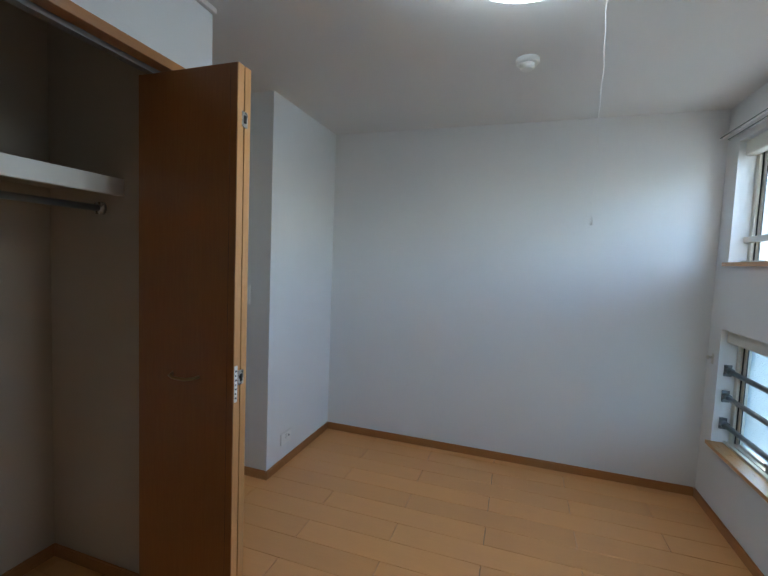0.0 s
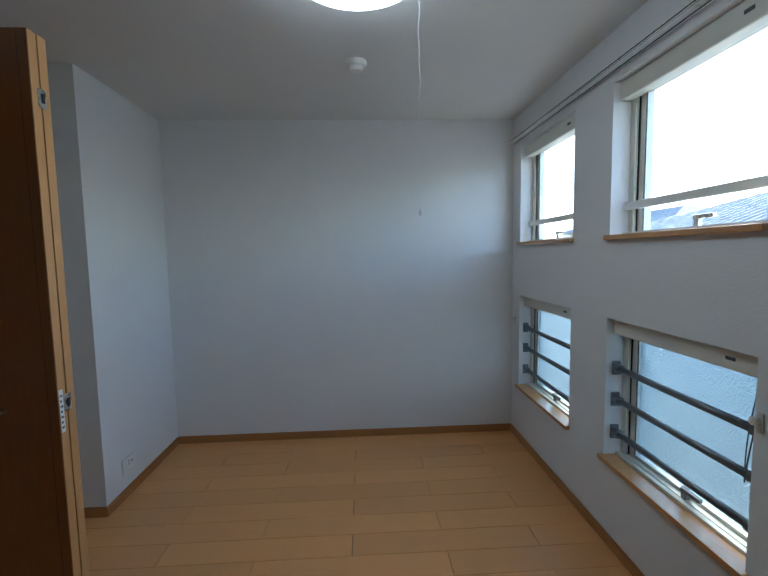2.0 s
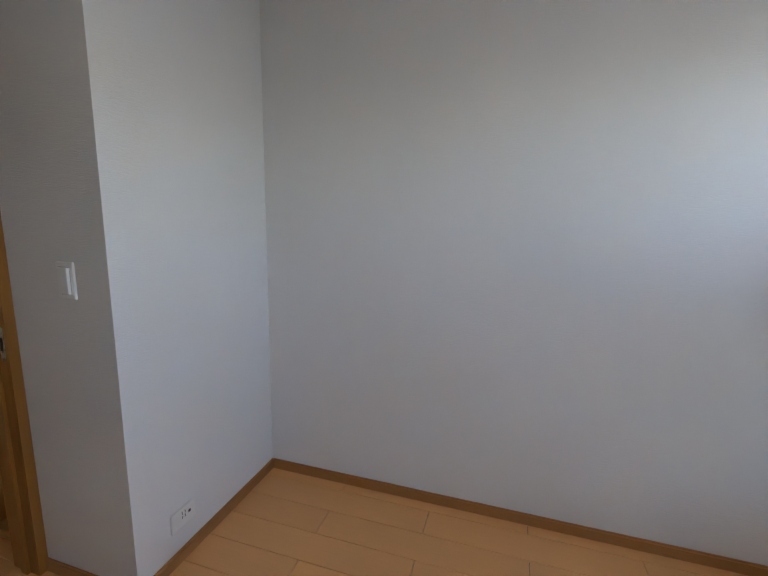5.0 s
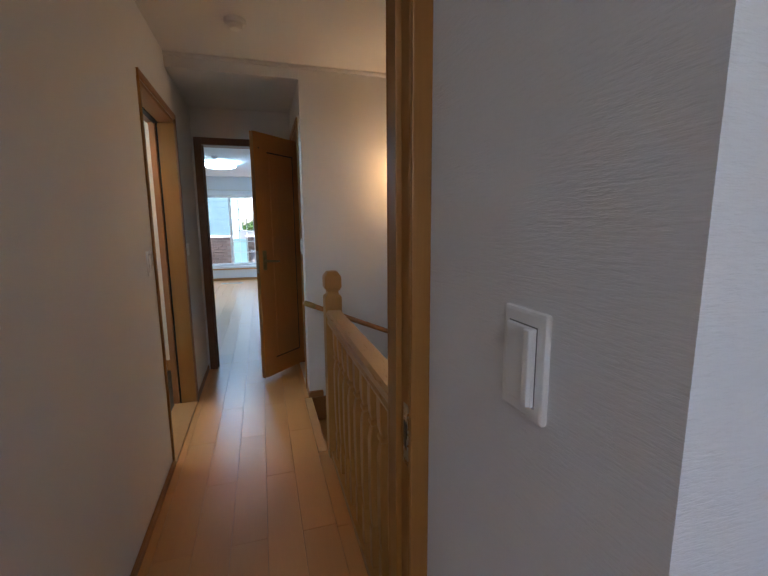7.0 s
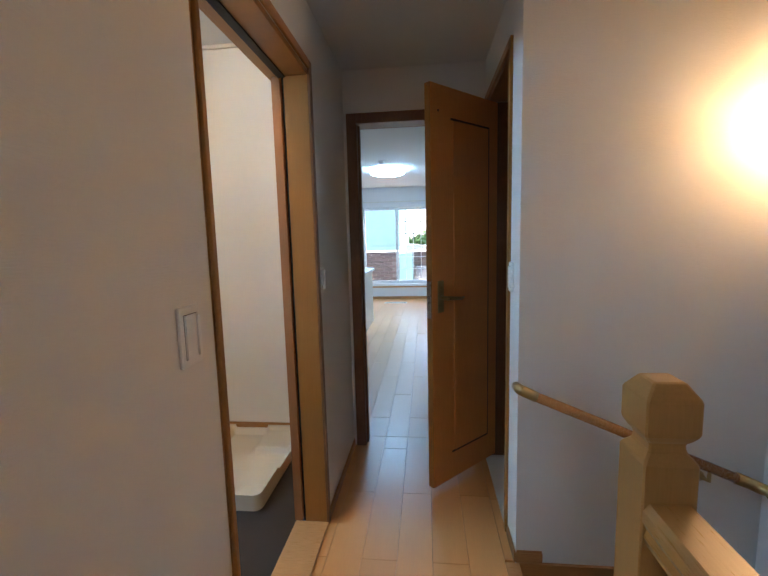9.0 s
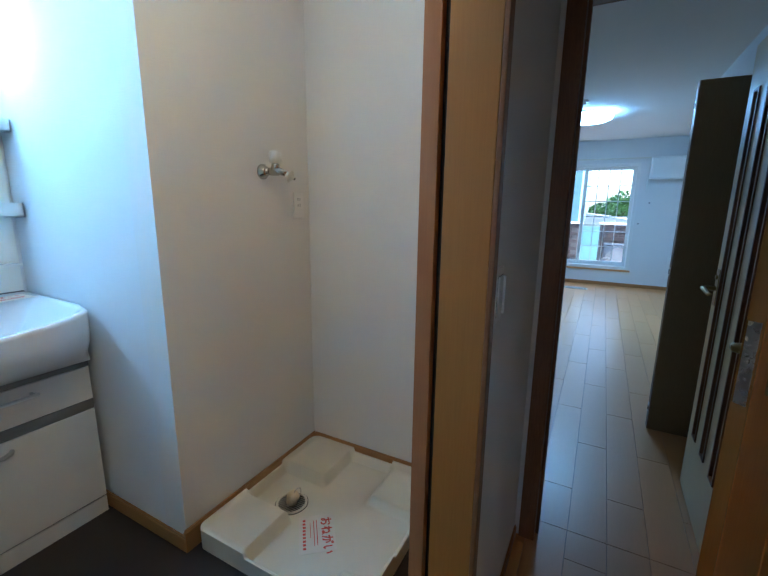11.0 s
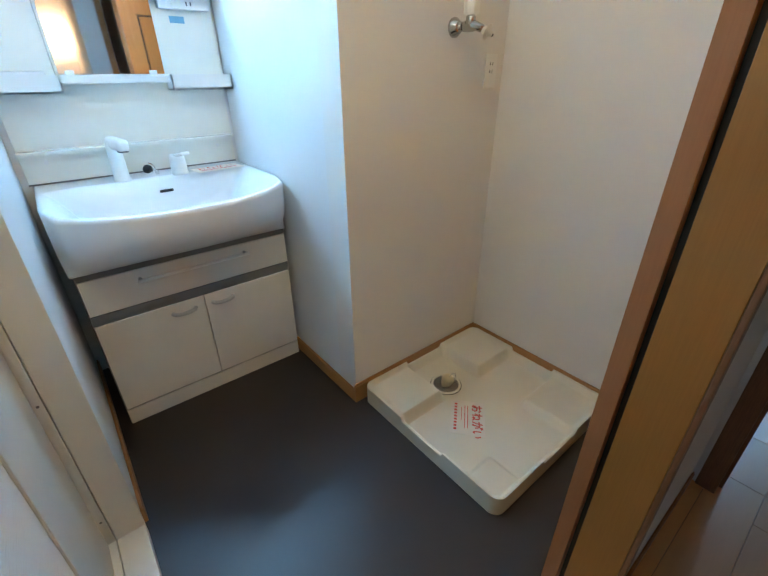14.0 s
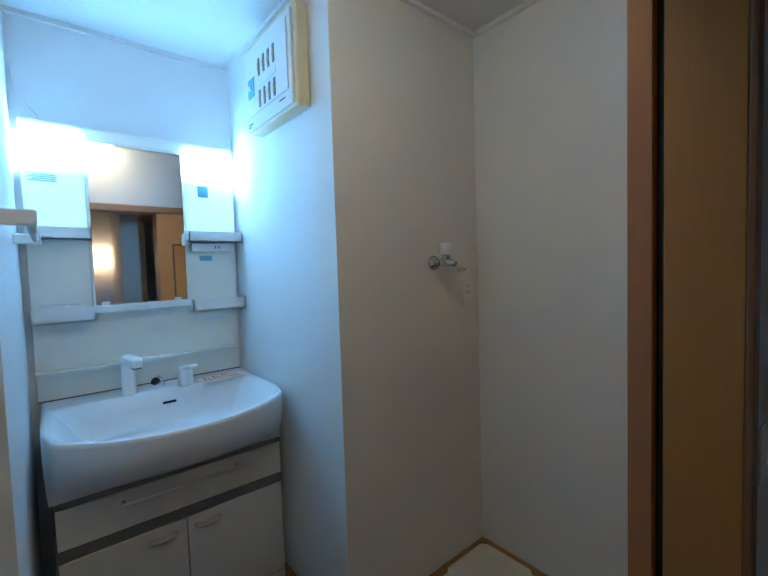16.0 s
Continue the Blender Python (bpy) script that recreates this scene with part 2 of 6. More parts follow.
def lathe(cx, cy, profile, sides=32, axis="z", bm=None):
    """A turned body: profile of (radius, height) round an axis through (cx, cy) or, for other axes, a full matrix."""
    bm = bm or bmesh.new()
    m = axis if isinstance(axis, Matrix) else Matrix.Translation((cx, cy, 0))
    rings = []
    for r, h in profile:
        rings.append([bm.verts.new(m @ Vector((max(r, 1e-4) * math.cos(a), max(r, 1e-4) * math.sin(a), h)))
                      for a in (2 * math.pi * k / sides for k in range(sides))])
    for a, b in zip(rings, rings[1:]):
        for k in range(sides):
            bm.faces.new((a[k], a[(k + 1) % sides], b[(k + 1) % sides], b[k]))
    bm.faces.new(rings[0][::-1])
    bm.faces.new(rings[-1])
    bmesh.ops.recalc_face_normals(bm, faces=bm.faces)
    return bm


def wall_y(name, y0, y1, x0, x1, z0, z1, holes=(), material=None, label="white textured wallpaper wall"):
    """A wall along x with openings (x0, x1, z0, z1) through it."""
    bm = bmesh.new()
    cuts = sorted({x0, x1, *(h[0] for h in holes), *(h[1] for h in holes)})
    for a, b in zip(cuts, cuts[1:]):
        spans, mid = [(z0, z1)], (a + b) / 2
        for h in holes:
            if h[0] < mid < h[1]:
                spans = [s for lo, hi in spans for s in ((lo, min(hi, h[2])), (max(lo, h[3]), hi)) if s[1] - s[0] > 1e-4]
        for lo, hi in spans:
            box(bm, a, b, y0, y1, lo, hi)
    bmesh.ops.remove_doubles(bm, verts=bm.verts, dist=1e-5)
    return tagged(mesh_ob(name, bm, material or M_WALL), label, "wall", kind="structure")


def wall_x(name, x0, x1, y0, y1, z0, z1, holes=(), material=None, label="white textured wallpaper wall"):
    """A wall along y with openings (y0, y1, z0, z1) through it."""
    bm = bmesh.new()
    cuts = sorted({y0, y1, *(h[0] for h in holes), *(h[1] for h in holes)})
    for a, b in zip(cuts, cuts[1:]):
        spans, mid = [(z0, z1)], (a + b) / 2
        for h in holes:
            if h[0] < mid < h[1]:
                spans = [s for lo, hi in spans for s in ((lo, min(hi, h[2])), (max(lo, h[3]), hi)) if s[1] - s[0] > 1e-4]
        for lo, hi in spans:
            box(bm, x0, x1, a, b, lo, hi)
    bmesh.ops.remove_doubles(bm, verts=bm.verts, dist=1e-5)
    return tagged(mesh_ob(name, bm, material or M_WALL), label, "wall", kind="structure")


def slab(name, x0, x1, y0, y1, z0, z1, material, label, category, kind="structure"):
    return tagged(mesh_ob(name, boxes((x0, x1, y0, y1, z0, z1)), material), label, category, kind=kind)


def skirting(name, runs, height=0.057, material=None):
    """Skirting boards: runs of (x0, x1, y0, y1)."""
    bm = bmesh.new()
    for x0, x1, y0, y1 in runs:
        box(bm, x0, x1, y0, y1, 0.0, height - 0.010, 0.0015)
        g = 0.0025
        box(bm, x0 + g, x1 - g, y0 + g, y1 - g, height - 0.0102, height, 0.001)
    return tagged(mesh_ob(name, bm, material or M_OAK_H), "oak-coloured skirting board along the wall", "baseboard", kind="structure")


def facing(x, y, z, way):
    """Pose for a plate at a wall that faces way: '+x', '-x', '+y' or '-y'."""
    across = {"+x": (0, 1, 0), "-x": (0, -1, 0), "+y": (-1, 0, 0), "-y": (1, 0, 0)}[way]
    out = {"+x": (1, 0, 0), "-x": (-1, 0, 0), "+y": (0, 1, 0), "-y": (0, -1, 0)}[way]
    m = Matrix((across, (0, 0, 1), out)).transposed().to_4x4()
    m.translation = (x, y, z)
    return m


# ---- structure: bedroom ----
BX0, BX1, BY1, BH = -0.50, 2.09, 3.15, 2.40
NY = 2.285
WIN_FAR, WIN_NEAR = (2.262, 3.003), (1.188, 1.925)
ZU, ZL = (1.463, 2.172), (0.402, 1.095)
wall_y("wall_north", BY1, 3.27, -1.09, 2.25, -0.1, 2.5)
wall_x("wall_east", BX1, 2.25, -1.72, BY1, -0.1, 2.5,
       [(*w, *z) for w in (WIN_FAR, WIN_NEAR) for z in (ZU, ZL)])
wall_y("wall_south", -1.72, -1.60, -1.115, BX1, -0.1, 2.5)
wall_x("wall_pier", -1.09, BX0, NY, BY1, -0.1, 2.5)
wall_x("wall_bedroom_door", -1.09, -0.965, 1.475, NY, 2.05, 2.5)
wall_x("wall_closet_front", -0.39, -0.29, -1.60, 1.385, -0.1, 2.5, [(-0.55, 1.385, -0.1, 2.095)])
wall_y("wall_closet_end", 1.385, 1.535, -0.955, -0.29, -0.1, 2.5)
wall_y("wall_closet_corner", 1.385, 1.475, -1.115, -0.955, -0.1, 2.5)
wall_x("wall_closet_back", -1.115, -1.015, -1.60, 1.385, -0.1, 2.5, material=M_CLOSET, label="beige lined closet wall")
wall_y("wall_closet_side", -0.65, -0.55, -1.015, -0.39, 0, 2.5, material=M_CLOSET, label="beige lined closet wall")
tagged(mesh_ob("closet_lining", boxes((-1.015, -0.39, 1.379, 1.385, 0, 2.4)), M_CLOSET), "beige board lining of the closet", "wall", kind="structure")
slab("ceiling", -1.115, 2.25, -1.72, 3.27, BH, 2.48, M_CEIL, "white papered bedroom ceiling", "ceiling")
slab("subfloor", -1.115, 2.25, -1.72, 3.27, -0.15, -0.012, M_SUBFLOOR, "dark joint layer under the planks", "floor")
skirting("baseboard", [(BX0 + 0.01, BX1 - 0.01, BY1 - 0.01, BY1), (BX1 - 0.01, BX1, -1.60, BY1), (BX0, BX0 + 0.01, NY - 0.01, BY1),
                       (-0.957, BX0, NY - 0.01, NY), (-0.955, -0.29, 1.535, 1.545), (-0.29, -0.28, 1.44, 1.545)])
skirting("baseboard_closet", [(-1.015, -1.005, -0.55, 1.379), (-1.005, -0.40, 1.369, 1.379)])

# ---- structure: hall and stairwell ----
HY0, HY1, SX, SY = 1.475, 2.305, -3.324, 3.209
WD0, WD1 = -3.505, -2.632
TD0, TD1 = -4.15, -3.52
LX = -4.23
wall_y("wall_hall_south", 1.32, HY0, WD0, -1.09, -0.1, 2.62, [(WD0, WD1 + 0.022, -0.1, 2.035)], M_WALL2)
wall_y("wall_hall_slide", 1.373, HY0, -4.35, WD0, -0.1, 2.62, material=M_WALL2)
wall_y("wall_wash_upper", 1.32, 1.373, -4.32, WD0, 2.068, 2.62, material=M_WALL2)
wall_x("wall_stair_west", -3.44, SX, HY1, SY, -2.7, 2.5, material=M_WALL2)
wall_y("wall_stair_north", SY, 3.33, -3.44, -1.09, -2.7, 2.5, material=M_WALL2)
wall_x("wall_stair_east", -1.09, -0.97, 2.41, SY, -2.7, -0.1, material=M_WALL2)
wall_y("wall_toilet", HY1, 2.42, -5.30, -3.44, -0.1, 2.5, [(TD0, TD1, -0.1, 2.078)], M_WALL2)
wall_x("wall_living_door", -4.35, LX, HY0, HY1, -0.1, 2.62, [(1.528, 2.26, -0.1, 2.033)], M_WALL2)
slab("ceiling_hall", SX, -0.97, HY0, 3.33, 2.40, 2.48, M_CEIL, "cream papered hall ceiling", "ceiling")
slab("ceiling_hall_low", -4.35, SX, 1.475, HY1, 2.312, 2.48, M_CEIL, "lowered hall ceiling by the living room door", "ceiling")
tagged(mesh_ob("subfloor_hall", boxes((-4.35, SX - 0.01, 1.375, 2.30, -0.15, -0.012), (SX, -2.53, 1.30, 2.262, -0.15, -0.012), (-2.53, -1.09, 1.30, 2.415, -0.15, -0.012)), M_SUBFLOOR),
       "dark joint layer under the hall planks", "floor", kind="structure")
skirting("baseboard_hall", [(WD1 + 0.017, -1.10, HY0, HY0 + 0.009), (LX + 0.012, -3.52, HY0, HY0 + 0.009), (SX, SX + 0.009, HY1, 2.41),
                            (TD1 + 0.05, SX + 0.009, HY1 - 0.009, HY1), (LX + 0.012, TD0 - 0.04, HY1 - 0.009, HY1)], 0.05)
tagged(mesh_ob("trim_hall", boxes((SX, SX + 0.022, HY0, SY, 2.375, 2.40), (SX + 0.022, -1.09, SY - 0.022, SY, 2.375, 2.40), bev=0.006), M_CEIL),
       "slim cream ceiling cornice", "trim", kind="structure")

# ---- structure: washroom ----
AX, AY, VY, WX0, WH = -3.513, 0.362, -0.64, -2.625, 2.545
wall_y("wall_wash_alcove", 0.24, AY, -4.44, AX, -0.1, 2.62, material=M_WALL2)
wall_x("wall_wash_breaker", -3.63, AX, VY, 0.24, -0.1, 2.62, material=M_WALL)
wall_y("wall_wash_back", -0.76, VY, -3.63, -2.51, -0.1, 2.62)
wall_x("wall_wash_far", -4.44, -4.32, AY, 1.373, -0.1, 2.62, material=M_WALL2)
wall_x("wall_wash_east", WX0, -2.51, VY, 1.32, -0.1, 2.62, [(0.42, 1.16, 0.03, 2.0)])
slab("ceiling_wash", -4.44, -2.51, -0.76, 1.32, WH, 2.62, M_CEIL, "white washroom ceiling", "ceiling")
slab("floor_wash", -4.44, -2.51, -0.76, 1.345, -0.1, 0.0, M_VINYL, "dark brown vinyl washroom floor", "floor")
skirting("baseboard_wash", [(AX, AX + 0.012, VY, AY), (WX0 - 0.012, WX0, VY, 0.38)], 0.068, M_SKIRT)
skirting("baseboard_alcove", [(-4.32, AX + 0.012, AY, AY + 0.012), (-4.32, -4.308, AY + 0.012, 1.32)], 0.098, M_SKIRT)
tagged(mesh_ob("trim_wash", boxes((AX, WX0, VY, VY + 0.018, WH - 0.02, WH), (AX, AX + 0.018, VY + 0.018, AY, WH - 0.02, WH),
                                  (-4.32, AX + 0.018, AY, AY + 0.018, WH - 0.02, WH), (-4.32, -4.302, AY + 0.018, 1.32, WH - 0.02, WH)), M_CEIL),
       "slim white washroom cornice", "trim", kind="structure")

# ---- structure: toilet room and living room ----
wall_x("wall_toilet_west", -5.30, -5.18, 2.42, 3.45, -0.1, 2.5, material=M_WALL2)
wall_y("wall_toilet_north", 3.33, 3.45, -5.18, -3.44, -0.1, 2.5, material=M_WALL2)
slab("ceiling_toilet", -5.18, -3.44, 2.42, 3.33, 2.40, 2.5, M_CEIL, "white toilet room ceiling", "ceiling")
slab("floor_toilet", -5.18, -3.44, 2.40, 3.33, -0.1, 0.0, M_VINYL, "dark vinyl toilet floor", "floor")
LW0, LW1, LZ0, LZ1, FX = 0.53, 2.12, 0.29, 2.06, -10.70
wall_x("wall_living_far", -10.86, FX, -2.6, 3.12, -0.1, 2.55, [(LW0, LW1, LZ0, LZ1)])
wall_y("wall_living_north", 3.0, 3.12, FX, -5.30, -0.1, 2.55)
wall_y("wall_living_closet", 2.42, 2.52, -7.4, -5.30, -0.1, 2.55, [(-7.2, -5.44, -0.1, 2.05)])
wall_x("wall_living_closet_end", -7.5, -7.4, 2.42, 3.0, -0.1, 2.55)
wall_y("wall_living_south", -2.72, -2.6, FX, -4.35, -0.1, 2.55)
wall_x("wall_living_east", -4.47, -4.35, -2.6, 1.475, -0.1, 2.55)
slab("ceiling_living", -10.86, -4.35, -2.72, 3.12, 2.44, 2.55, M_CEIL, "white living room ceiling", "ceiling")
slab("subfloor_living", -10.86, -4.35, -2.72, 3.12, -0.15, -0.012, M_SUBFLOOR, "dark joint layer under the living room planks", "floor")
skirting("baseboard_living", [(FX, FX + 0.012, -2.6, 3.0), (-5.30, -4.36, HY1 - 0.01, HY1)], 0.06)
# ground storey round the stairwell
slab("floor_lower", -3.44, -0.97, 2.2, 3.33, -2.8, -2.7, M_PLANK, "wooden floor at the foot of the stairs", "floor")
wall_y("wall_stair_south", 2.415, 2.50, -2.44, -1.09, -2.7, -0.15, material=M_WALL2)
# unseen walls added to keep sky light from leaking in below the hall
wall_y("wall_light_block_return", 2.20, 2.288, -3.44, -2.44, -2.7, -0.15, material=M_WALL2)
wall_x("wall_light_block_turn", -2.50, -2.44, 2.288, 2.415, -2.7, -0.15, material=M_WALL2)

# ---- bedroom: windows ----
def lever(bm, x, y, z, s=1):
    box(bm, x - 0.012, x + 0.006, y - 0.012, y + 0.012, z, z + 0.05, 0.003)
    box(bm, x - 0.026, x - 0.008, y - 0.09 * s if s > 0 else y, y if s > 0 else y + 0.09, z + 0.038, z + 0.054, 0.004)


def bedroom_window(name, span, zs, upper, label):
    y0, y1 = span
    z0, z1 = zs
    w = place(name, 2.2, (y0 + y1) / 2, z0)
    tagged(w, label, "window", kind="structure")
    zb = z0 + 0.022
    f, fb_ = 0.034, (0.006 if upper else 0.014)
    part("window_frame", boxes((2.175, 2.25, y0, y0 + f, zb, z1), (2.175, 2.25, y1 - f, y1, zb, z1),
                               (2.175, 2.25, y0 + f, y1 - f, zb, zb + fb_), (2.175, 2.25, y0 + f, y1 - f, z1 - f, z1), bev=0.003), M_ALU, w)
    a, b, s = y0 + f + 0.004, y1 - f - 0.004, 0.036
    zt = z1 - f
    sb, zf = (0.010 if upper else 0.018), zb + fb_
    part("sash", boxes((2.195, 2.232, a, a + s, zf, zt), (2.195, 2.232, b - s, b, zf, zt),
                       (2.195, 2.232, a + s, b - s, zf, zf + sb), (2.195, 2.232, a + s, b - s, zt - 0.03, zt), bev=0.003), M_ALU, w)
    part("gasket", boxes((2.192, 2.196, b - s - 0.005, b - s - 0.002, zf + sb, zt), (2.189, 2.194, b, b + 0.0035, zf, zt)), M_BLACK, w)
    pane = part("pane", boxes((2.212, 2.218, a + s - 0.004, b - s + 0.004, zf + sb - 0.004, zt - 0.026)), M_GLASS if upper else M_FROST, w,
                "clear glass pane" if upper else "pebbled frosted glass pane")
    pane.visible_shadow = False
    part("frame_track", boxes((2.148, 2.174, y0 + 0.001, y1 - 0.001, zb, zb + 0.008), (2.148, 2.153, y0 + 0.001, y1 - 0.001, zb + 0.008, zb + 0.013)), M_ALU, w, "cream lower frame track")
    part("window_sill", boxes((2.064, 2.18, y0 - 0.012, y1 + 0.012, z0, z0 + 0.022), bev=0.003), M_SILL, w, "oak-coloured sill board")
    ch = 0.085 if upper else 0.075
    part("screen_cassette", boxes((2.118, 2.175, y0 + 0.004, y1 - 0.004, z1 - ch, z1 - 0.002), bev=0.008), M_ALU, w, "cream roller screen cassette")
    part("cassette_mark", boxes((2.1165, 2.119, y0 + 0.10, y0 + 0.135, z1 - ch * 0.55, z1 - ch * 0.4)), M_DARK_PRINT, w)
    if upper:
        part("screen_bar", boxes((2.150, 2.176, y0 + 0.006, y1 - 0.006, 1.598, 1.633), bev=0.005), M_WHITE, w, "white screen pull bar")
    bm = bmesh.new()
    lever(bm, 2.186, (y0 + y1) / 2 - 0.02, zf - 0.004)
    part("crank_handle", bm, M_STEEL if upper else M_GREY, w, "small grey operating handle")
    yy = y0 + 0.03
    n = 24
    top, low = (z1 - ch, z1 - ch - 0.34) if upper else (z1 - ch, z1 - 0.42)
    pts = []
    for k in range(n + 1):
        t = k / n
        pts.append((2.135 + 0.012 * math.sin(7 * t), yy + 0.018 * math.sin(2 * math.pi * t) + (0.03 * math.sin(math.pi * t) if not upper else 0),
                    low + (top - low) * abs(2 * t - 1) ** 1.0))
    part("pull_cord", tube(pts, 0.0022, 6), M_DARK_PRINT if not upper else M_BARS, w, "thin dark pull cord loop")
    return w


bedroom_window("window_1", WIN_FAR, ZU, True, "upper bedroom window with cream aluminium frame and oak sill")
bedroom_window("window_2", WIN_NEAR, ZU, True, "upper bedroom window with cream aluminium frame and oak sill")
bedroom_window("window_3", WIN_FAR, ZL, False, "low frosted bedroom window with cream frame")
bedroom_window("window_4", WIN_NEAR, ZL, False, "low frosted bedroom window with cream frame")


def safety_bar(y0, y1, z):
    b = place("safety_bar", 2.14, (y0 + y1) / 2, z)
    part("tube", tube([(2.137, y0 + 0.012, z), (2.137, y1 - 0.012, z)], 0.0145, 14), M_BARS, b, smooth=True)
    for a, s in ((y0, 1), (y1, -1)):
        bm = boxes((2.118, 2.156, min(a, a + s * 0.012), max(a, a + s * 0.012), z - 0.034, z + 0.034), bev=0.004)
        tube([(2.137, a + s * 0.010, z), (2.137, a + s * 0.045, z)], 0.021, 14, bm)
        part("bracket", bm, M_BARS, b)
    return tagged(b, "dark grey tubular safety bar across the low window", "safety bar", "window safety bars")


for span in (WIN_FAR, WIN_NEAR):
    for z in (0.855, 0.702, 0.541):
        safety_bar(*span, z)


def cord_holder(y, z):
    h = place("cord_holder", 2.09, y, z)
    part("base", boxes((2.083, 2.09, y - 0.009, y + 0.009, z - 0.032, z + 0.032), bev=0.003), M_ALU, h)
    part("knob", lathe(0, 0, [(0.007, 0.0), (0.006, 0.014), (0.012, 0.018), (0.013, 0.024), (0.009, 0.028), (0, 0.029)], 18, facing(2.084, y, z + 0.008, "-x")), M_ALU, h, smooth=True)
    tagged(h, "small ivory plastic cord holder on the wall", "cord holder", "cord holders")


cord_holder(1.166, 0.905)
cord_holder(3.072, 0.905)

rail = place("curtain_rail", 2.05, 1.2, 2.24)
for x, z in ((2.036, 2.220), (2.076, 2.212)):
    r_ = part("rail", boxes((x - 0.006, x + 0.006, -0.6, 3.115, z - 0.007, z + 0.007), bev=0.002), M_WHITE, rail)
    # dark strip on the room face paints the shadow line below each rail
    part("shadow_line", boxes((x - 0.0066, x - 0.0055, -0.59, 3.10, z - 0.0060, z)), M_DARK_PRINT, r_)
    part("runner_slot", boxes((x - 0.0018, x + 0.0018, -0.59, 3.10, z - 0.0076, z - 0.006)), M_GREY, r_)
for y in (3.02, 2.2, 1.45, 0.7):
    part("bracket", boxes((2.032, 2.09, y - 0.010, y + 0.010, 2.224, 2.234), bev=0.002), M_WHITE, rail)
tagged(rail, "white double curtain rail over the bedroom windows", "curtain rail")

# ---- bedroom: ceiling lamp, detector, plates ----
lamp = place("ceiling_lamp", 0.935, 1.41, 2.4)
part("base", lathe(0.935, 1.41, [(0.10, 2.40), (0.10, 2.372), (0.22, 2.368), (0.22, 2.36)], 40), M_WHITE, lamp)
part("shade", lathe(0.935, 1.41, [(0.246, 2.362), (0.252, 2.345), (0.248, 2.318), (0.22, 2.296), (0.15, 2.283), (0.05, 2.279), (0, 2.279)], 48), M_LAMP_BED, lamp,
     "glowing white round shade", True)
tagged(lamp, "round white ceiling lamp, switched on", "ceiling lamp")
cord = place("pull_cord", 1.14, 1.45, 2.30)
zs = [2.30 - 0.745 * k / 40 for k in range(41)]
part("string", tube([(1.135 + 0.0016 * math.sin(z * 61) + 0.0016 * math.sin(z * 23), 1.45 + 0.0015 * math.cos(z * 47), z) for z in zs], 0.0009, 6), M_WHITE, cord)
part("bead", lathe(1.135, 1.45, [(0, 1.568), (0.0035, 1.564), (0.005, 1.554), (0.0045, 1.545), (0, 1.541)], 14), M_WHITE, cord, "white pull bead", True)
tagged(cord, "thin white pull cord hanging from the ceiling lamp", "pull cord")


def detector(x, y, z, label):
    d = place("smoke_detector", x, y, z)
    part("base", lathe(x, y, [(0.055, z), (0.055, z - 0.012), (0.05, z - 0.022), (0.0, z - 0.022)], 32), M_WHITE, d)
    part("sensor", lathe(x, y, [(0.034, z - 0.022), (0.034, z - 0.036), (0.028, z - 0.046), (0, z - 0.048)], 28), M_WHITE, d)
    tagged(d, label, "smoke detector")


detector(0.925, 2.25, 2.40, "round white smoke detector on the bedroom ceiling")
detector(-2.78, 1.93, 2.40, "round white smoke detector on the hall ceiling")


def wall_plate(name, m, w, h, label, rocker=True, slots=0, category="switch"):
    """A plate on a wall; m carries local x (across), y (up) and z (out) to the wall."""
    p = place(name, *m.translation)
    part("plate", boxes((-w / 2, w / 2, -h / 2, h / 2, 0, 0.009), bev=0.004, m=m), M_WHITE, p)
    if rocker:
        part("rocker_gap", boxes((-w * 0.335, w * 0.335, -h * 0.37, h * 0.37, 0.0088, 0.0094), m=m), M_GREY, p)
        part("rocker", boxes((-w * 0.32, w * 0.32, -h * 0.36, h * 0.36, 0.0085, 0.0135), bev=0.002, m=m), M_WHITE, p)
        part("tilt_edge", boxes((w * 0.17, w * 0.31, -h * 0.35, h * 0.35, 0.013, 0.0185), bev=0.0015, m=m), M_WHITE, p)
    for k in range(slots):
        yy = h * (0.22 - 0.22 * k)
        part("socket", boxes((-0.009, -0.006, yy - 0.006, yy + 0.006, 0.0088, 0.0096), (0.006, 0.009, yy - 0.006, yy + 0.006, 0.0088, 0.0096), m=m), M_DARK_PRINT, p)
    tagged(p, label, category)
    return p


wall_plate("light_switch", facing(-0.678, NY, 1.17, "-y"), 0.075, 0.122, "white rocker light switch by the bedroom door")
o = wall_plate("wall_outlet", facing(BX0, 2.50, 0.19, "+x"), 0.125, 0.082, "white double outlet plate low on the bedroom wall", False, 2, "outlet")
part("aerial_socket", lathe(0, 0, [(0.007, 0.0), (0.007, 0.004), (0, 0.004)], 14, facing(BX0 + 0.006, 2.53, 0.195, "+x")), M_DARK_PRINT, o)
wall_plate("light_switch", facing(-2.51, HY0, 1.143, "+y"), 0.07, 0.122, "white light switch on the hall wall")
wall_plate("light_switch", facing(-3.562, HY0, 1.15, "+y"), 0.07, 0.122, "white light switch beside the washroom door")
wall_plate("light_switch", facing(-3.46, HY1, 1.16, "-y"), 0.07, 0.122, "white light switch beside the toilet door")
wall_plate("wall_outlet", facing(-4.235, AY, 1.335, "+y"), 0.072, 0.122, "ivory outlet plate with earth terminal beside the tap", False, 2, "outlet")

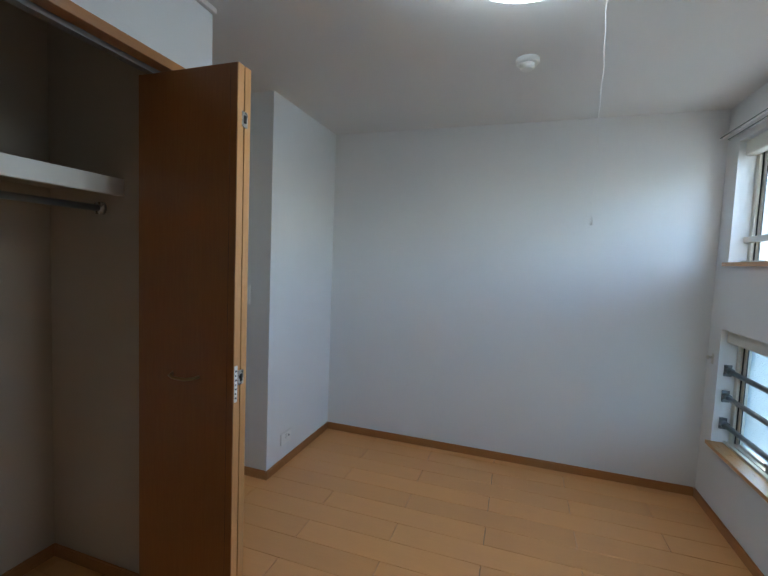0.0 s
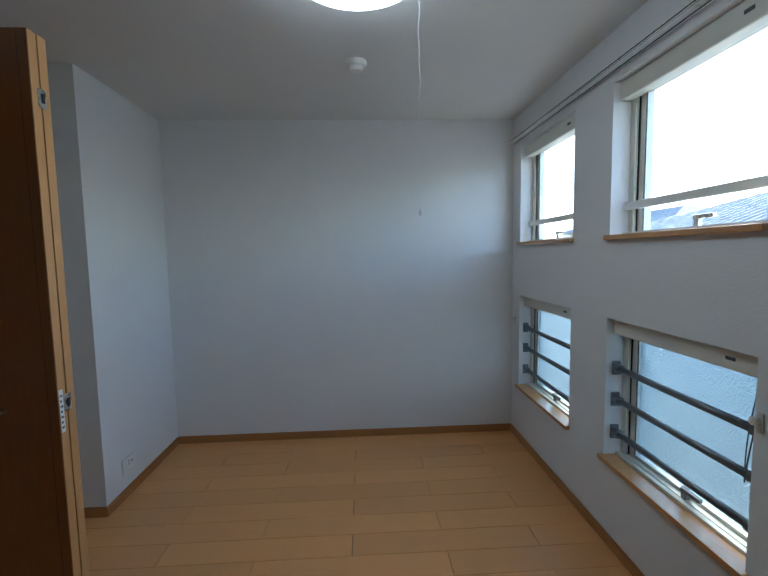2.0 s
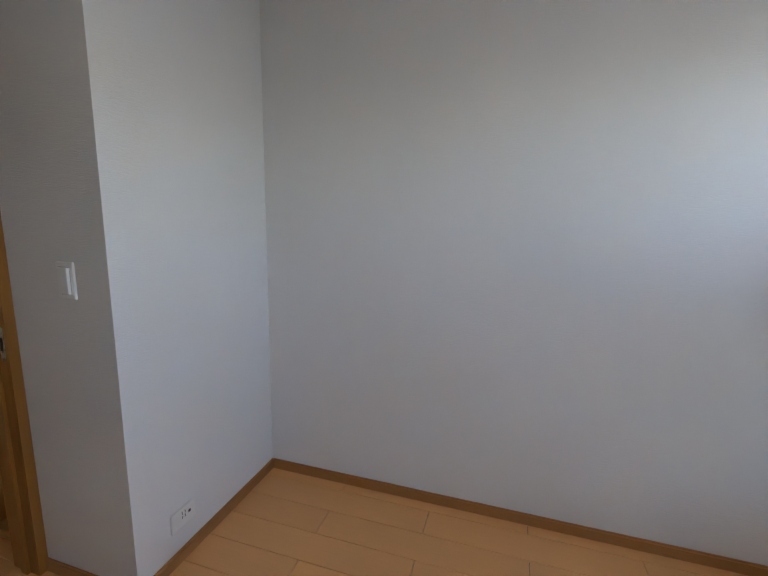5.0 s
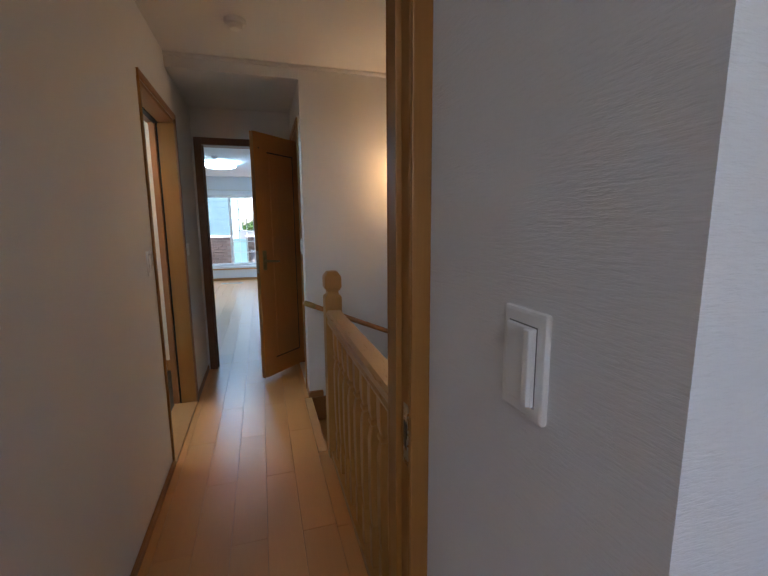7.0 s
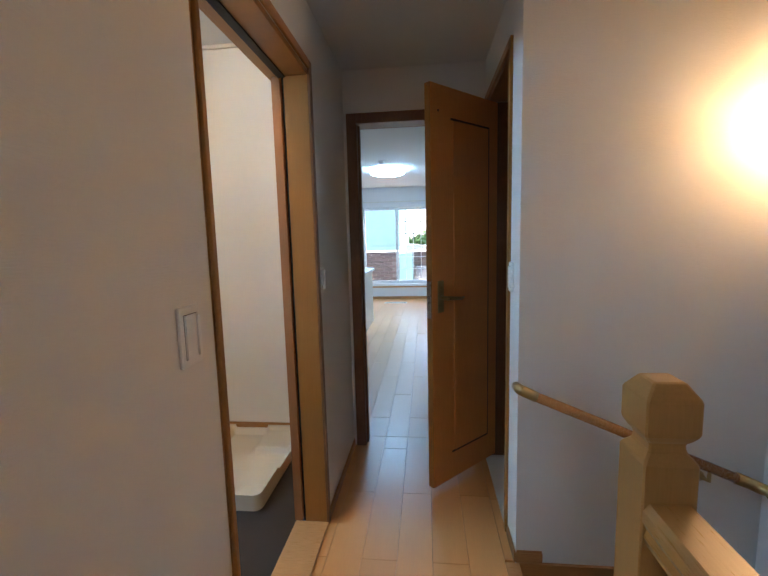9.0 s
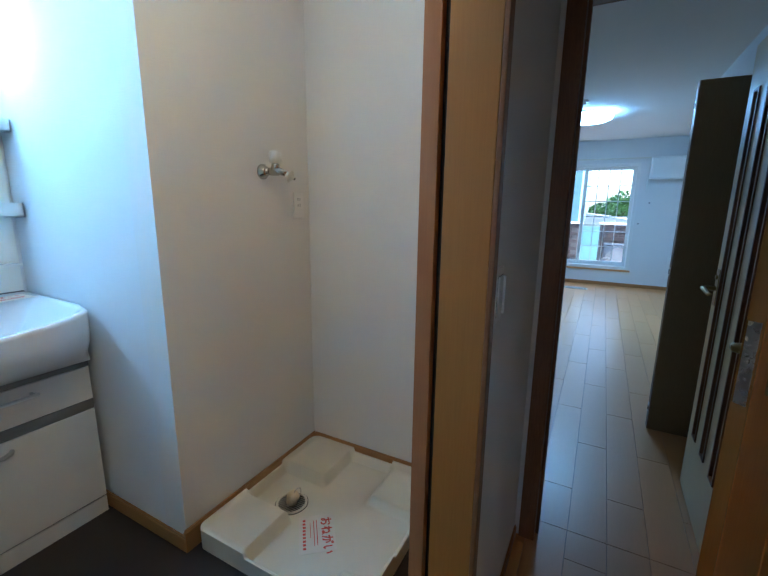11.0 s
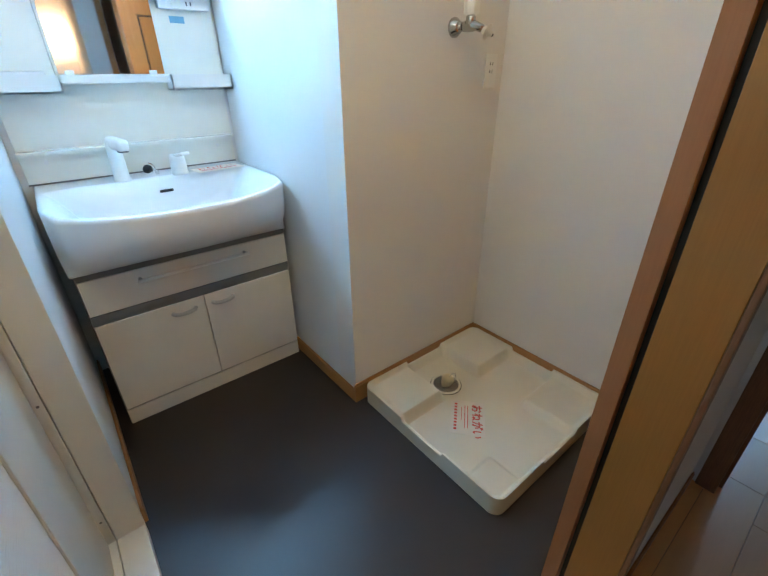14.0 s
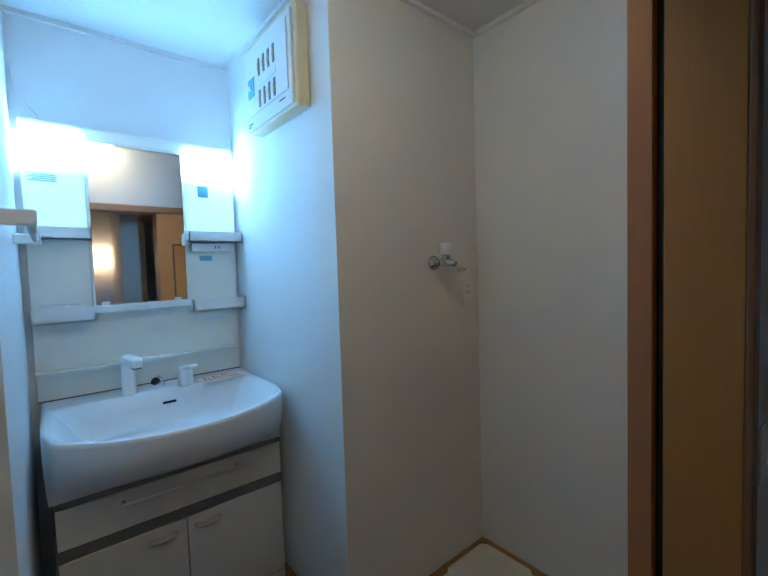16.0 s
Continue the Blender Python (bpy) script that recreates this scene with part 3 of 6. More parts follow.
# ---- bedroom: closet ----
shelf = place("closet_shelf", -0.75, 0.4, 1.67)
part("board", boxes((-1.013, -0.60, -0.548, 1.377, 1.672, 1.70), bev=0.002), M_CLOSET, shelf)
part("front_lip", boxes((-0.60, -0.575, -0.548, 1.377, 1.632, 1.70), bev=0.003), M_WHITE, shelf, "pale front edge")
tagged(shelf, "pale closet shelf with a deep front edge", "shelf")
rod = place("hanging_rod", -0.70, 0.4, 1.60)
part("rod", tube([(-0.70, -0.54, 1.585), (-0.70, 1.368, 1.585)], 0.014, 14), M_BARS, rod, smooth=True)
part("socket", tube([(-0.70, 1.36, 1.585), (-0.70, 1.379, 1.585)], 0.026, 18), M_STEEL, rod, smooth=True)
tagged(rod, "steel hanging rod under the closet shelf", "rod")
tagged(mesh_ob("trim_closet", boxes((-0.40, -0.278, -0.58, 1.40, 2.068, 2.102), (-0.40, -0.278, -0.58, -0.548, 0, 2.068), (-0.40, -0.278, 1.355, 1.379, 0, 2.068), bev=0.003), M_OAK_H),
       "oak-coloured frame of the closet opening", "trim", kind="structure")
tagged(mesh_ob("door_track", boxes((-0.362, -0.330, -0.54, 1.35, 2.050, 2.068)), M_GREY), "dark metal folding door track", "track", kind="structure")
tagged(mesh_ob("trim_bedroom", boxes((-0.29, -0.268, -1.6, 1.535, 2.378, 2.40), bev=0.006), M_CEIL), "slim white ceiling cornice", "trim", kind="structure")


def folding_door(x0, x1, y, turn, z1, mat, edge, label, extras=True):
    """Two leaves folded flat against each other; they stand out along local x from the track."""
    d = place("folding_door", x0, y, 0.012)
    m = Matrix.Translation((x0, y, 0)) @ Matrix.Rotation(turn, 4, "Z")
    w = x1 - x0
    for k, yy in enumerate((0.0, 0.036)):
        leaf = part("leaf", boxes((0, w - 0.004, yy, yy + 0.031, 0.012, z1), bev=0.002, m=m), mat, d)
        part("edge_band", boxes((w - 0.004, w, yy, yy + 0.031, 0.012, z1), bev=0.0015, m=m), edge, leaf, "paler edge band")
        if extras and k == 0:
            part("seam", boxes((w * 0.93, w * 0.932, yy - 0.0006, yy, 0.03, z1 - 0.01), m=m), M_GROOVE, leaf)
    for z in (1.875, 0.985, 0.14):
        part("hinge", boxes((w - 0.002, w + 0.003, 0.020, 0.048, z - 0.026, z + 0.026), bev=0.001, m=m), M_STEEL, d, "small steel hinge")
        part("hinge_pin", boxes((w + 0.002, w + 0.006, 0.029, 0.039, z - 0.013, z + 0.013), m=m), M_BLACK, d)
    return d, m, w


cd, cm, cw = folding_door(-0.405, 0.03, 1.295, 0.0, 2.052, M_DOOR, M_DOOR_EDGE, "")
part("handle", tube([cm @ Vector(p) for p in ((0.165, 0, 0.975), (0.172, -0.022, 0.972), (0.20, -0.030, 0.968), (0.25, -0.030, 0.968), (0.278, -0.022, 0.972), (0.285, 0, 0.975))], 0.0055, 10),
     M_BRASS, cd, "bowed bronze pull handle", True)
part("sticker", boxes((cw - 0.0005, cw + 0.0006, 0.002, 0.018, 0.90, 1.03), m=cm), M_LABEL, cd, "white sticker with small print")
for k in range(7):
    part("print", boxes((cw + 0.0006, cw + 0.0009, 0.005, 0.015 - 0.003 * (k % 2), 0.912 + 0.016 * k, 0.918 + 0.016 * k), m=cm), M_DARK_PRINT, cd)
tagged(cd, "brown wooden folding closet door, folded open", "closet door")

# ---- bedroom: door frame ----
def frame_x(name, xa, xb, ya, yb, zt, mat, label, sill=False, sides=(1, 1), cas=0.036, stop=True):
    """Frame in a wall across x: jambs at ya and yb, head at zt, with raised casings on both faces."""
    f = place(name, (xa + xb) / 2, (ya + yb) / 2, 0)
    for k, (y, s) in enumerate(((ya, -1), (yb, 1))):
        if sides[k]:
            part("jamb", boxes((xa, xb, min(y, y + s * 0.025), max(y, y + s * 0.025), 0, zt), bev=0.002), mat, f)
            for x0, x1 in ((xa - 0.012, xa), (xb, xb + 0.012)):
                part("casing", boxes((x0, x1, min(y, y + s * cas), max(y, y + s * cas), 0, zt + cas), bev=0.003), mat, f)
            if stop:
                xm = (xa + xb) / 2
                part("stop", boxes((xm - 0.012, xm + 0.022, min(y, y - s * 0.012), max(y, y - s * 0.012), 0, zt), bev=0.002), mat, f)
    part("head", boxes((xa, xb, ya, yb, zt, zt + 0.025), bev=0.002), mat, f)
    for x0, x1 in ((xa - 0.012, xa), (xb, xb + 0.012)):
        part("head_casing", boxes((x0, x1, ya, yb, zt, zt + cas), bev=0.003), mat, f)
    return tagged(f, label, "door frame", kind="structure")


bf = frame_x("door_1", -1.088, -0.967, 1.503, 2.249, 2.025, M_OAK_V, "oak-coloured bedroom door frame, open", sides=(0, 1))
part("strike_plate", boxes((-0.990, -0.968, 2.2465, 2.249, 0.87, 0.99), bev=0.0008), M_STEEL, bf, "small steel strike plate")
part("strike_hole", boxes((-0.986, -0.973, 2.2455, 2.2466, 0.905, 0.955)), M_BLACK, bf)

# ---- hall: washroom sliding door and its frame ----
wf = place("door_2", (WD0 + WD1) / 2, 1.4, 0)
for x, s, w_ in ((WD0 + 0.022, -1, 0.035), (WD1, 1, 0.016)):
    # west casing in dark oak: its shade is put into the colour
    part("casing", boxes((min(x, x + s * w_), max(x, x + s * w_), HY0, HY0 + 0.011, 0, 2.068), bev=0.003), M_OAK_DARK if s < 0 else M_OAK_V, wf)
part("head_casing", boxes((WD0 + 0.022, WD1, HY0, HY0 + 0.011, 2.033, 2.068), bev=0.003), M_OAK_H, wf)
part("jamb", boxes((WD0, WD0 + 0.022, 1.373, HY0, 0, 2.033), bev=0.002), M_OAK_V, wf)
part("pocket_slot", boxes((WD0 - 0.02, WD0 + 0.003, 1.3582, 1.3728, 0, 2.033)), M_BLACK, wf, "dark slot of the sliding door")
part("jamb", boxes((WD1, WD1 + 0.022, 1.312, HY0, 0, 2.033), bev=0.002), M_OAK_V, wf)
part("head", boxes((WD0 + 0.022, WD1, 1.312, HY0, 2.010, 2.033), bev=0.002), M_OAK_H, wf)
part("track", boxes((WD0 + 0.022, WD1, 1.350, 1.380, 2.003, 2.010)), M_BLACK, wf)
part("inner_casing", boxes((WD1 + 0.002, WD1 + 0.022, 1.306, 1.32, 0, 2.068), bev=0.003), M_OAK_V, wf)
part("inner_head_casing", boxes((-4.31, WD1 - 0.020, 1.300, 1.319, 2.012, 2.066), bev=0.003), M_OAK_H, wf)
part("threshold", boxes((WD0 + 0.022, WD1, 1.325, HY0 + 0.008, -0.02, 0.012), bev=0.003), M_SILL, wf, "pale wooden threshold")
tagged(wf, "oak-coloured frame of the washroom sliding door, standing open", "door frame", kind="structure")

sl = place("sliding_door", -3.9, 1.335, 0.012)
lf_ = part("leaf", boxes((-4.29, WD0 + 0.020, 1.320, 1.357, 0.012, 2.008), bev=0.002), M_DOOR_HALL, sl)
part("edge_band", boxes((WD0 + 0.0202, WD0 + 0.023, 1.320, 1.357, 0.012, 2.008), bev=0.001), M_OAK_RED, lf_, "reddish edge band")
for b_ in ((-4.20, -3.60, 1.3185, 1.3204, 1.722, 1.734), (-4.20, -3.60, 1.3185, 1.3204, 0.20, 0.212), (-3.612, -3.60, 1.3185, 1.3204, 0.212, 1.722), (-4.20, -4.188, 1.3185, 1.3204, 0.212, 1.722)):
    part("groove", boxes(b_), M_GROOVE, lf_)
tagged(sl, "brown wooden sliding washroom door, slid open along the wall", "sliding door")

# ---- hall: toilet door ----
tf = place("door_3", (TD0 + TD1) / 2, 2.36, 0)
for x, s in ((TD0, -1), (TD1, 1)):
    # west jamb in dark oak: its shade is put into the colour
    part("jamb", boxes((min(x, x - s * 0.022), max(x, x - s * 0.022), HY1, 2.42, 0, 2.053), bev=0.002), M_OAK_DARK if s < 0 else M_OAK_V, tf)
    part("casing", boxes((min(x, x + s * 0.035), max(x, x + s * 0.035), HY1 - 0.012, HY1, 0, 2.105), bev=0.003), M_OAK_V, tf)
part("head", boxes((TD0 + 0.022, TD1 - 0.022, HY1, 2.42, 2.053, 2.078), bev=0.002), M_OAK_H, tf)
part("head_casing", boxes((TD0, TD1, HY1 - 0.012, HY1, 2.070, 2.105), bev=0.003), M_OAK_H, tf)
part("threshold", boxes((TD0 + 0.022, TD1 - 0.022, HY1 - 0.006, 2.42, -0.02, 0.014), bev=0.003), M_WHITE, tf, "white plastic threshold")
tagged(tf, "oak-coloured toilet door frame", "door frame", kind="structure")


def lever_handle(parent, m, z, side, mat=M_BRASS):
    """Backplate and lever on a leaf; m: leaf matrix; side -1 front, +1 back."""
    y = -0.018 if side < 0 else 0.018
    o = -1 if side < 0 else 1
    h = part("backplate", boxes((0.040, 0.080, min(y, y + o * 0.006), max(y, y + o * 0.006), z - 0.075, z + 0.085), bev=0.002, m=m), mat, parent, "bronze backplate")
    part("lever", tube([m @ Vector(p) for p in ((0.06, y, z), (0.06, y + o * 0.045, z), (0.068, y + o * 0.052, z), (0.11, y + o * 0.052, z - 0.004), (0.165, y + o * 0.050, z - 0.010), (0.185, y + o * 0.046, z - 0.006))],
                       [0.011, 0.010, 0.010, 0.009, 0.0075, 0.005], 12), mat, h, "bronze lever", True)
    part("turn_knob", tube([m @ Vector((0.06, y, z + 0.05)), m @ Vector((0.06, y + o * 0.014, z + 0.05))], 0.010, 14), mat, h)


def panel_door(name, hinge, free, z1, label):
    """A leaf from the free edge (local x 0) to the hinge, with one grooved panel on both faces."""
    a, b = Vector((*free, 0)), Vector((*hinge, 0))
    w = (b - a).length
    d = place(name, *hinge, 0.012)
    m = Matrix.Translation(a) @ Matrix.Rotation(math.atan2(b.y - a.y, b.x - a.x), 4, "Z")
    part("leaf", boxes((0.003, w, -0.018, 0.018, 0.034, z1), bev=0.002, m=m), M_DOOR_HALL, d)
    part("edge_band", boxes((0, 0.003, -0.017, 0.017, 0.034, z1), bev=0.001, m=m), M_OAK_V, d)
    x0, x1, p0, p1, g = w * 0.27, w - 0.075, 0.18, z1 - 0.14, 0.011
    for o in (-1, 1):
        ya, yb = sorted((o * 0.0172, o * 0.0184))
        part("panel_groove", boxes((x0, x1, ya, yb, p1 - g, p1), (x0, x1, ya, yb, p0, p0 + g), (x1 - g, x1, ya, yb, p0 + g, p1 - g), m=m), M_GROOVE, d)
        part("panel", boxes((x0 + 0.02, x1 - g, min(ya, yb + (0.003 if o > 0 else 0)) if o > 0 else ya - 0.003, (yb + 0.003) if o > 0 else yb, p0 + g, p1 - g), bev=0.002, m=m), M_DOOR_HALL, d)
        lever_handle(d, m, 1.03, o)
    part("cover_cap", tube([m @ Vector((0.055, -0.0175, z1 - 0.12)), m @ Vector((0.055, -0.0195, z1 - 0.12))], 0.006, 12), M_GROOVE, d)
    part("latch_plate", boxes((-0.0012, 0.0008, -0.0125, 0.0125, 0.93, 1.115), bev=0.0005, m=m), M_STEEL, d, "steel latch plate")
    part("latch_bolt", boxes((-0.010, 0, -0.006, 0.006, 1.015, 1.04), bev=0.002, m=m), M_STEEL, d)
    return tagged(d, label, "door")


panel_door("toilet_door", (TD0 + 0.026, HY1 + 0.035), (-3.748, 1.968), 2.045, "brown wooden toilet door with grooved panel, half open")

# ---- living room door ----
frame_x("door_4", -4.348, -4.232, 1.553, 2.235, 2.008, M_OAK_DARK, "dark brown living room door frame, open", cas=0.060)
gd = place("glazed_door", -4.34, 2.157, 0.012)
gx0, gx1, gy0, gy1 = -4.955, -4.352, 2.140, 2.174
slits = [(-4.865, -4.795), (-4.695, -4.625), (-4.525, -4.455)]
bm = bmesh.new()
edges = [gx0] + [v for s in slits for v in s] + [gx1]
for a, b in zip(edges[::2], edges[1::2]):
    box(bm, a, b, gy0, gy1, 0.31, 1.80)
box(bm, gx0, gx1, gy0, gy1, 0.012, 0.31)
box(bm, gx0, gx1, gy0, gy1, 1.80, 1.985)
part("leaf", bm, M_CREAM, gd, "pale face of the door")
for a, b in slits:
    g = part("glass_strip", boxes((a, b, 2.154, 2.159, 0.31, 1.80)), M_REED, gd, "narrow reeded glass strip")
    part("bead", boxes((a, a + 0.010, gy0 - 0.006, gy0 + 0.010, 0.31, 1.80), (b - 0.010, b, gy0 - 0.006, gy0 + 0.010, 0.31, 1.80),
                       (a + 0.010, b - 0.010, gy0 - 0.006, gy0 + 0.010, 0.31, 0.32), (a + 0.010, b - 0.010, gy0 - 0.006, gy0 + 0.010, 1.79, 1.80)), M_OAK_DARK, g)
gm = Matrix.Translation((gx0, 2.157, 0))
lever_handle(gd, gm, 1.0, -1)
lever_handle(gd, gm, 1.0, 1)
tagged(gd, "pale living room door with narrow glass strips, swung open", "door")

# ---- hall: railing, stairs, handrail, lamp ----
rl = place("stair_railing", -1.8, 2.36, 0)
NX, NYc = -2.487, 2.362


def square_turned(cx, cy, prof):
    bm = bmesh.new()
    rings = []
    for h, z in prof:
        rings.append([bm.verts.new((cx + sx * h, cy + sy * h, z)) for sx, sy in ((-1, -1), (1, -1), (1, 1), (-1, 1))])
    for a, b in zip(rings, rings[1:]):
        for k in range(4):
            bm.faces.new((a[k], a[(k + 1) % 4], b[(k + 1) % 4], b[k]))
    bm.faces.new(rings[0][::-1])
    bm.faces.new(rings[-1])
    bmesh.ops.bevel(bm, geom=bm.edges[:], offset=0.003, segments=1, affect="EDGES")
    return bm


part("newel_post", square_turned(NX, NYc, [(0.045, 0), (0.045, 0.935), (0.031, 0.952), (0.030, 0.966), (0.036, 0.972), (0.045, 0.986), (0.045, 1.046), (0.026, 1.074)]), M_POST, rl, "beech newel post with shaped cap")
part("newel_post", boxes((-1.135, -1.091, NYc - 0.042, NYc + 0.042, 0, 0.93), bev=0.004), M_POST, rl)
bm = bmesh.new()
rp = [(a_, z_ - 0.028) for a_, z_ in [(-0.036, 0.818), (-0.040, 0.832), (-0.036, 0.846), (-0.043, 0.860), (-0.043, 0.880), (-0.033, 0.893), (0.033, 0.893), (0.043, 0.880), (0.043, 0.860), (0.036, 0.846), (0.040, 0.832), (0.036, 0.818)]]
ends = []
for x in (NX + 0.043, -1.13):
    ends.append([bm.verts.new((x, NYc + a, z)) for a, z in rp])
for k in range(len(rp)):
    bm.faces.new((ends[0][k], ends[0][(k + 1) % len(rp)], ends[1][(k + 1) % len(rp)], ends[1][k]))
bm.faces.new(ends[0])
bm.faces.new(ends[1][::-1])
bmesh.ops.recalc_face_normals(bm, faces=bm.faces)
part("top_rail", bm, M_RAIL, rl, "polished beech top rail")
part("base_rail", boxes((NX + 0.045, -1.135, NYc - 0.035, NYc + 0.035, 0, 0.045), bev=0.004), M_RAIL, rl)
for k in range(10):
    x = NX + 0.135 + 0.122 * k
    bm = square_turned(x, NYc, [(0.021, 0.045), (0.021, 0.20), (0.016, 0.215), (0.019, 0.23), (0.022, 0.30), (0.0235, 0.40), (0.0235, 0.56), (0.018, 0.60), (0.014, 0.612), (0.022, 0.622), (0.022, 0.632), (0.015, 0.642), (0.021, 0.662), (0.023, 0.70), (0.023, 0.795)])
    part("baluster", bm, M_POST, rl)
tagged(rl, "beech stair railing with turned balusters and newel post", "railing")

st = place("staircase", -2.9, 2.7, -2.7)
part("nosing", boxes((SX + 0.011, -2.535, 2.262, 2.318, -0.03, 0.001), bev=0.004), M_SILL, st, "pale wooden stair nosing")
R = 0.192


def prism(pts, z0, z1):
    bm = bmesh.new()
    lo = [bm.verts.new((x, y, z0)) for x, y in pts]
    hi = [bm.verts.new((x, y, z1)) for x, y in pts]
    bm.faces.new(lo[::-1])
    bm.faces.new(hi)
    for k in range(len(pts)):
        bm.faces.new((lo[k], lo[(k + 1) % len(pts)], hi[(k + 1) % len(pts)], hi[k]))
    bmesh.ops.recalc_face_normals(bm, faces=bm.faces)
    return bm


part("riser", boxes((SX + 0.011, -2.535, 2.292, 2.305, -R, -0.03)), M_OAK_H, st)
wind = [((SX, 2.31), (-2.53, 2.31), (-2.53, 2.42), (SX, 2.74)), ((SX, 2.74), (-2.53, 2.42), (SX, SY)), ((SX, SY), (-2.53, 2.42), (-2.87, SY)), ((-2.87, SY), (-2.53, 2.42), (-2.53, SY))]
for k, pts in enumerate(wind):
    part("tread", prism(pts, -R * (k + 1) - 0.4, -R * (k + 1)), M_RAIL, st)
for k in range(6):
    x = -2.53 + 0.235 * k
    part("tread", boxes((x - 0.02, x + 0.235, 2.502, SY, -R * (k + 5) - 0.03, -R * (k + 5)), bev=0.003), M_RAIL, st)
    part("riser", boxes((x - 0.004, x + 0.008, 2.502, SY, -R * (k + 6) - 0.2, -R * (k + 5) - 0.03)), M_OAK_H, st)
part("stringer", boxes((SX, SX + 0.013, 2.306, 2.74, -0.40, -0.002), (SX, SX + 0.013, 2.74, SY, -0.62, -0.15), bev=0.002), M_OAK_H, st)
part("stringer", boxes((-2.53, -1.09, SY - 0.02, SY, -1.9, -1.6)), M_OAK_H, st)
tagged(st, "brown wooden staircase winding down from the hall", "staircase")

hr = place("handrail", -3.27, 2.8, 0.6)
hx, hy = SX + 0.058, SY - 0.055
part("rail", tube([(hx, 2.335, 0.735), (hx, 3.10, 0.415)], 0.0185, 14), M_HANDRAIL, hr, smooth=True)
part("rail", tube([(-3.19, hy, 0.395), (-1.30, hy, -0.42)], 0.0185, 14), M_HANDRAIL, hr, smooth=True)
part("end_cap", tube([(hx + 0.004, 2.36, 0.725), (hx - 0.004, 2.315, 0.744), (hx - 0.016, 2.300, 0.748), (hx - 0.05, 2.296, 0.748)], [0.0205, 0.0205, 0.020, 0.018], 14), M_BRASS, hr, "brass end fitting", True)
part("elbow", tube([(hx, 3.07, 0.428), (hx, 3.12, 0.408), (hx + 0.02, hy - 0.012, 0.402), (-3.22, hy, 0.404), (-3.16, hy, 0.382)], 0.0215, 14), M_BRASS, hr, "brass corner joint", True)
for p, w in (((hx, 2.98, 0.463), (SX, 2.98, 0.40)), ((-2.98, hy, 0.305), (-2.98, SY, 0.25)), ((-2.42, hy, 0.063), (-2.42, SY, 0.0)), ((-1.9, hy, -0.16), (-1.9, SY, -0.22))):
    a, b = Vector(p), Vector(w)
    part("bracket", tube([a, Vector((a.x, a.y, b.z + 0.012)), (a + b) / 2 + Vector((0, 0, -0.025)), b], [0.006, 0.007, 0.008, 0.022], 12), M_BRASS, hr, "brass wall bracket", True)
part("sleeve", tube([(-2.45, hy, 0.076), (-2.39, hy, 0.050)], 0.0215, 14), M_BRASS, hr, "brass sleeve", True)
tagged(hr, "brown round wooden handrail with brass fittings", "handrail")

wl = place("wall_lamp", -3.15, SY, 1.66)
LXc = -3.176
part("backplate", boxes((LXc - 0.07, LXc + 0.07, SY - 0.02, SY, 1.61, 1.75), bev=0.004), M_WHITE, wl)
bm = bmesh.new()
n, rings = 20, []
for h in range(9):
    z = 1.56 + 0.24 * h / 8
    waist = 1 - 0.07 * math.sin(math.pi * h / 8)
    rings.append([bm.verts.new((LXc - 0.138 * waist * math.cos(math.pi * k / n), SY - 0.010 - 0.118 * waist * math.sin(math.pi * k / n), z)) for k in range(n + 1)])
for a, b in zip(rings, rings[1:]):
    for k in range(n):
        bm.faces.new((a[k], a[k + 1], b[k + 1], b[k]))
bmesh.ops.solidify(bm, geom=bm.faces[:], thickness=0.004)
part("shade", bm, M_LAMP_HALL, wl, "glowing half-round waisted shade", True)
part("bulb", lathe(LXc, SY - 0.065, [(0.012, 1.63), (0.028, 1.65), (0.032, 1.68), (0.024, 1.71), (0, 1.725)], 16), M_BULB_HALL, wl, "glowing bulb")
part("band", boxes((LXc - 0.135, LXc + 0.135, SY - 0.004, SY - 0.002, 1.676, 1.684)), M_BRASS, wl)
tagged(wl, "half-round wall lamp glowing warm in the stair corner", "wall lamp")

# ---- washroom: vanity ----
vx0, vx1, vf, vb = -3.487, -2.682, -0.130, VY
va = place("vanity_cabinet", (vx0 + vx1) / 2, -0.4, 0)
part("body", boxes((vx0, vx1, vb + 0.01, vf - 0.018, 0.075, 0.705), bev=0.002), M_CABINET, va)
# grey sheet paints the shade on the cabinet side facing the wall gap
part("side_shade", boxes((vx1 - 0.002, vx1 + 0.003, vb + 0.01, vf - 0.018, 0.0, 0.70)), M_GREY, va, "cabinet side with its shade put in as dark grey")
part("toe_kick", boxes((vx0, vx1, vb + 0.02, vf - 0.006, 0.0, 0.074), bev=0.002), M_CABINET, va)
part("toe_gap", boxes((vx0, vx1, vf - 0.03, vf - 0.012, 0.074, 0.083)), M_GREY, va)
mid = -3.083
for a, b, hx0, hx1 in ((vx0 + 0.002, mid - 0.002, -3.205, -3.113), (mid + 0.002, vx1 - 0.002, -3.042, -2.950)):
    dr = part("door", boxes((a, b, vf - 0.018, vf, 0.084, 0.494), bev=0.0025), M_CABINET, va)
    part("handle", tube([(hx0, vf, 0.452), (hx0 + 0.007, vf + 0.014, 0.451), (hx0 + 0.03, vf + 0.020, 0.449), (hx1 - 0.03, vf + 0.020, 0.449), (hx1 - 0.007, vf + 0.014, 0.451), (hx1, vf, 0.452)], 0.0085, 12), M_SATIN, dr, "silver bow handle", True)
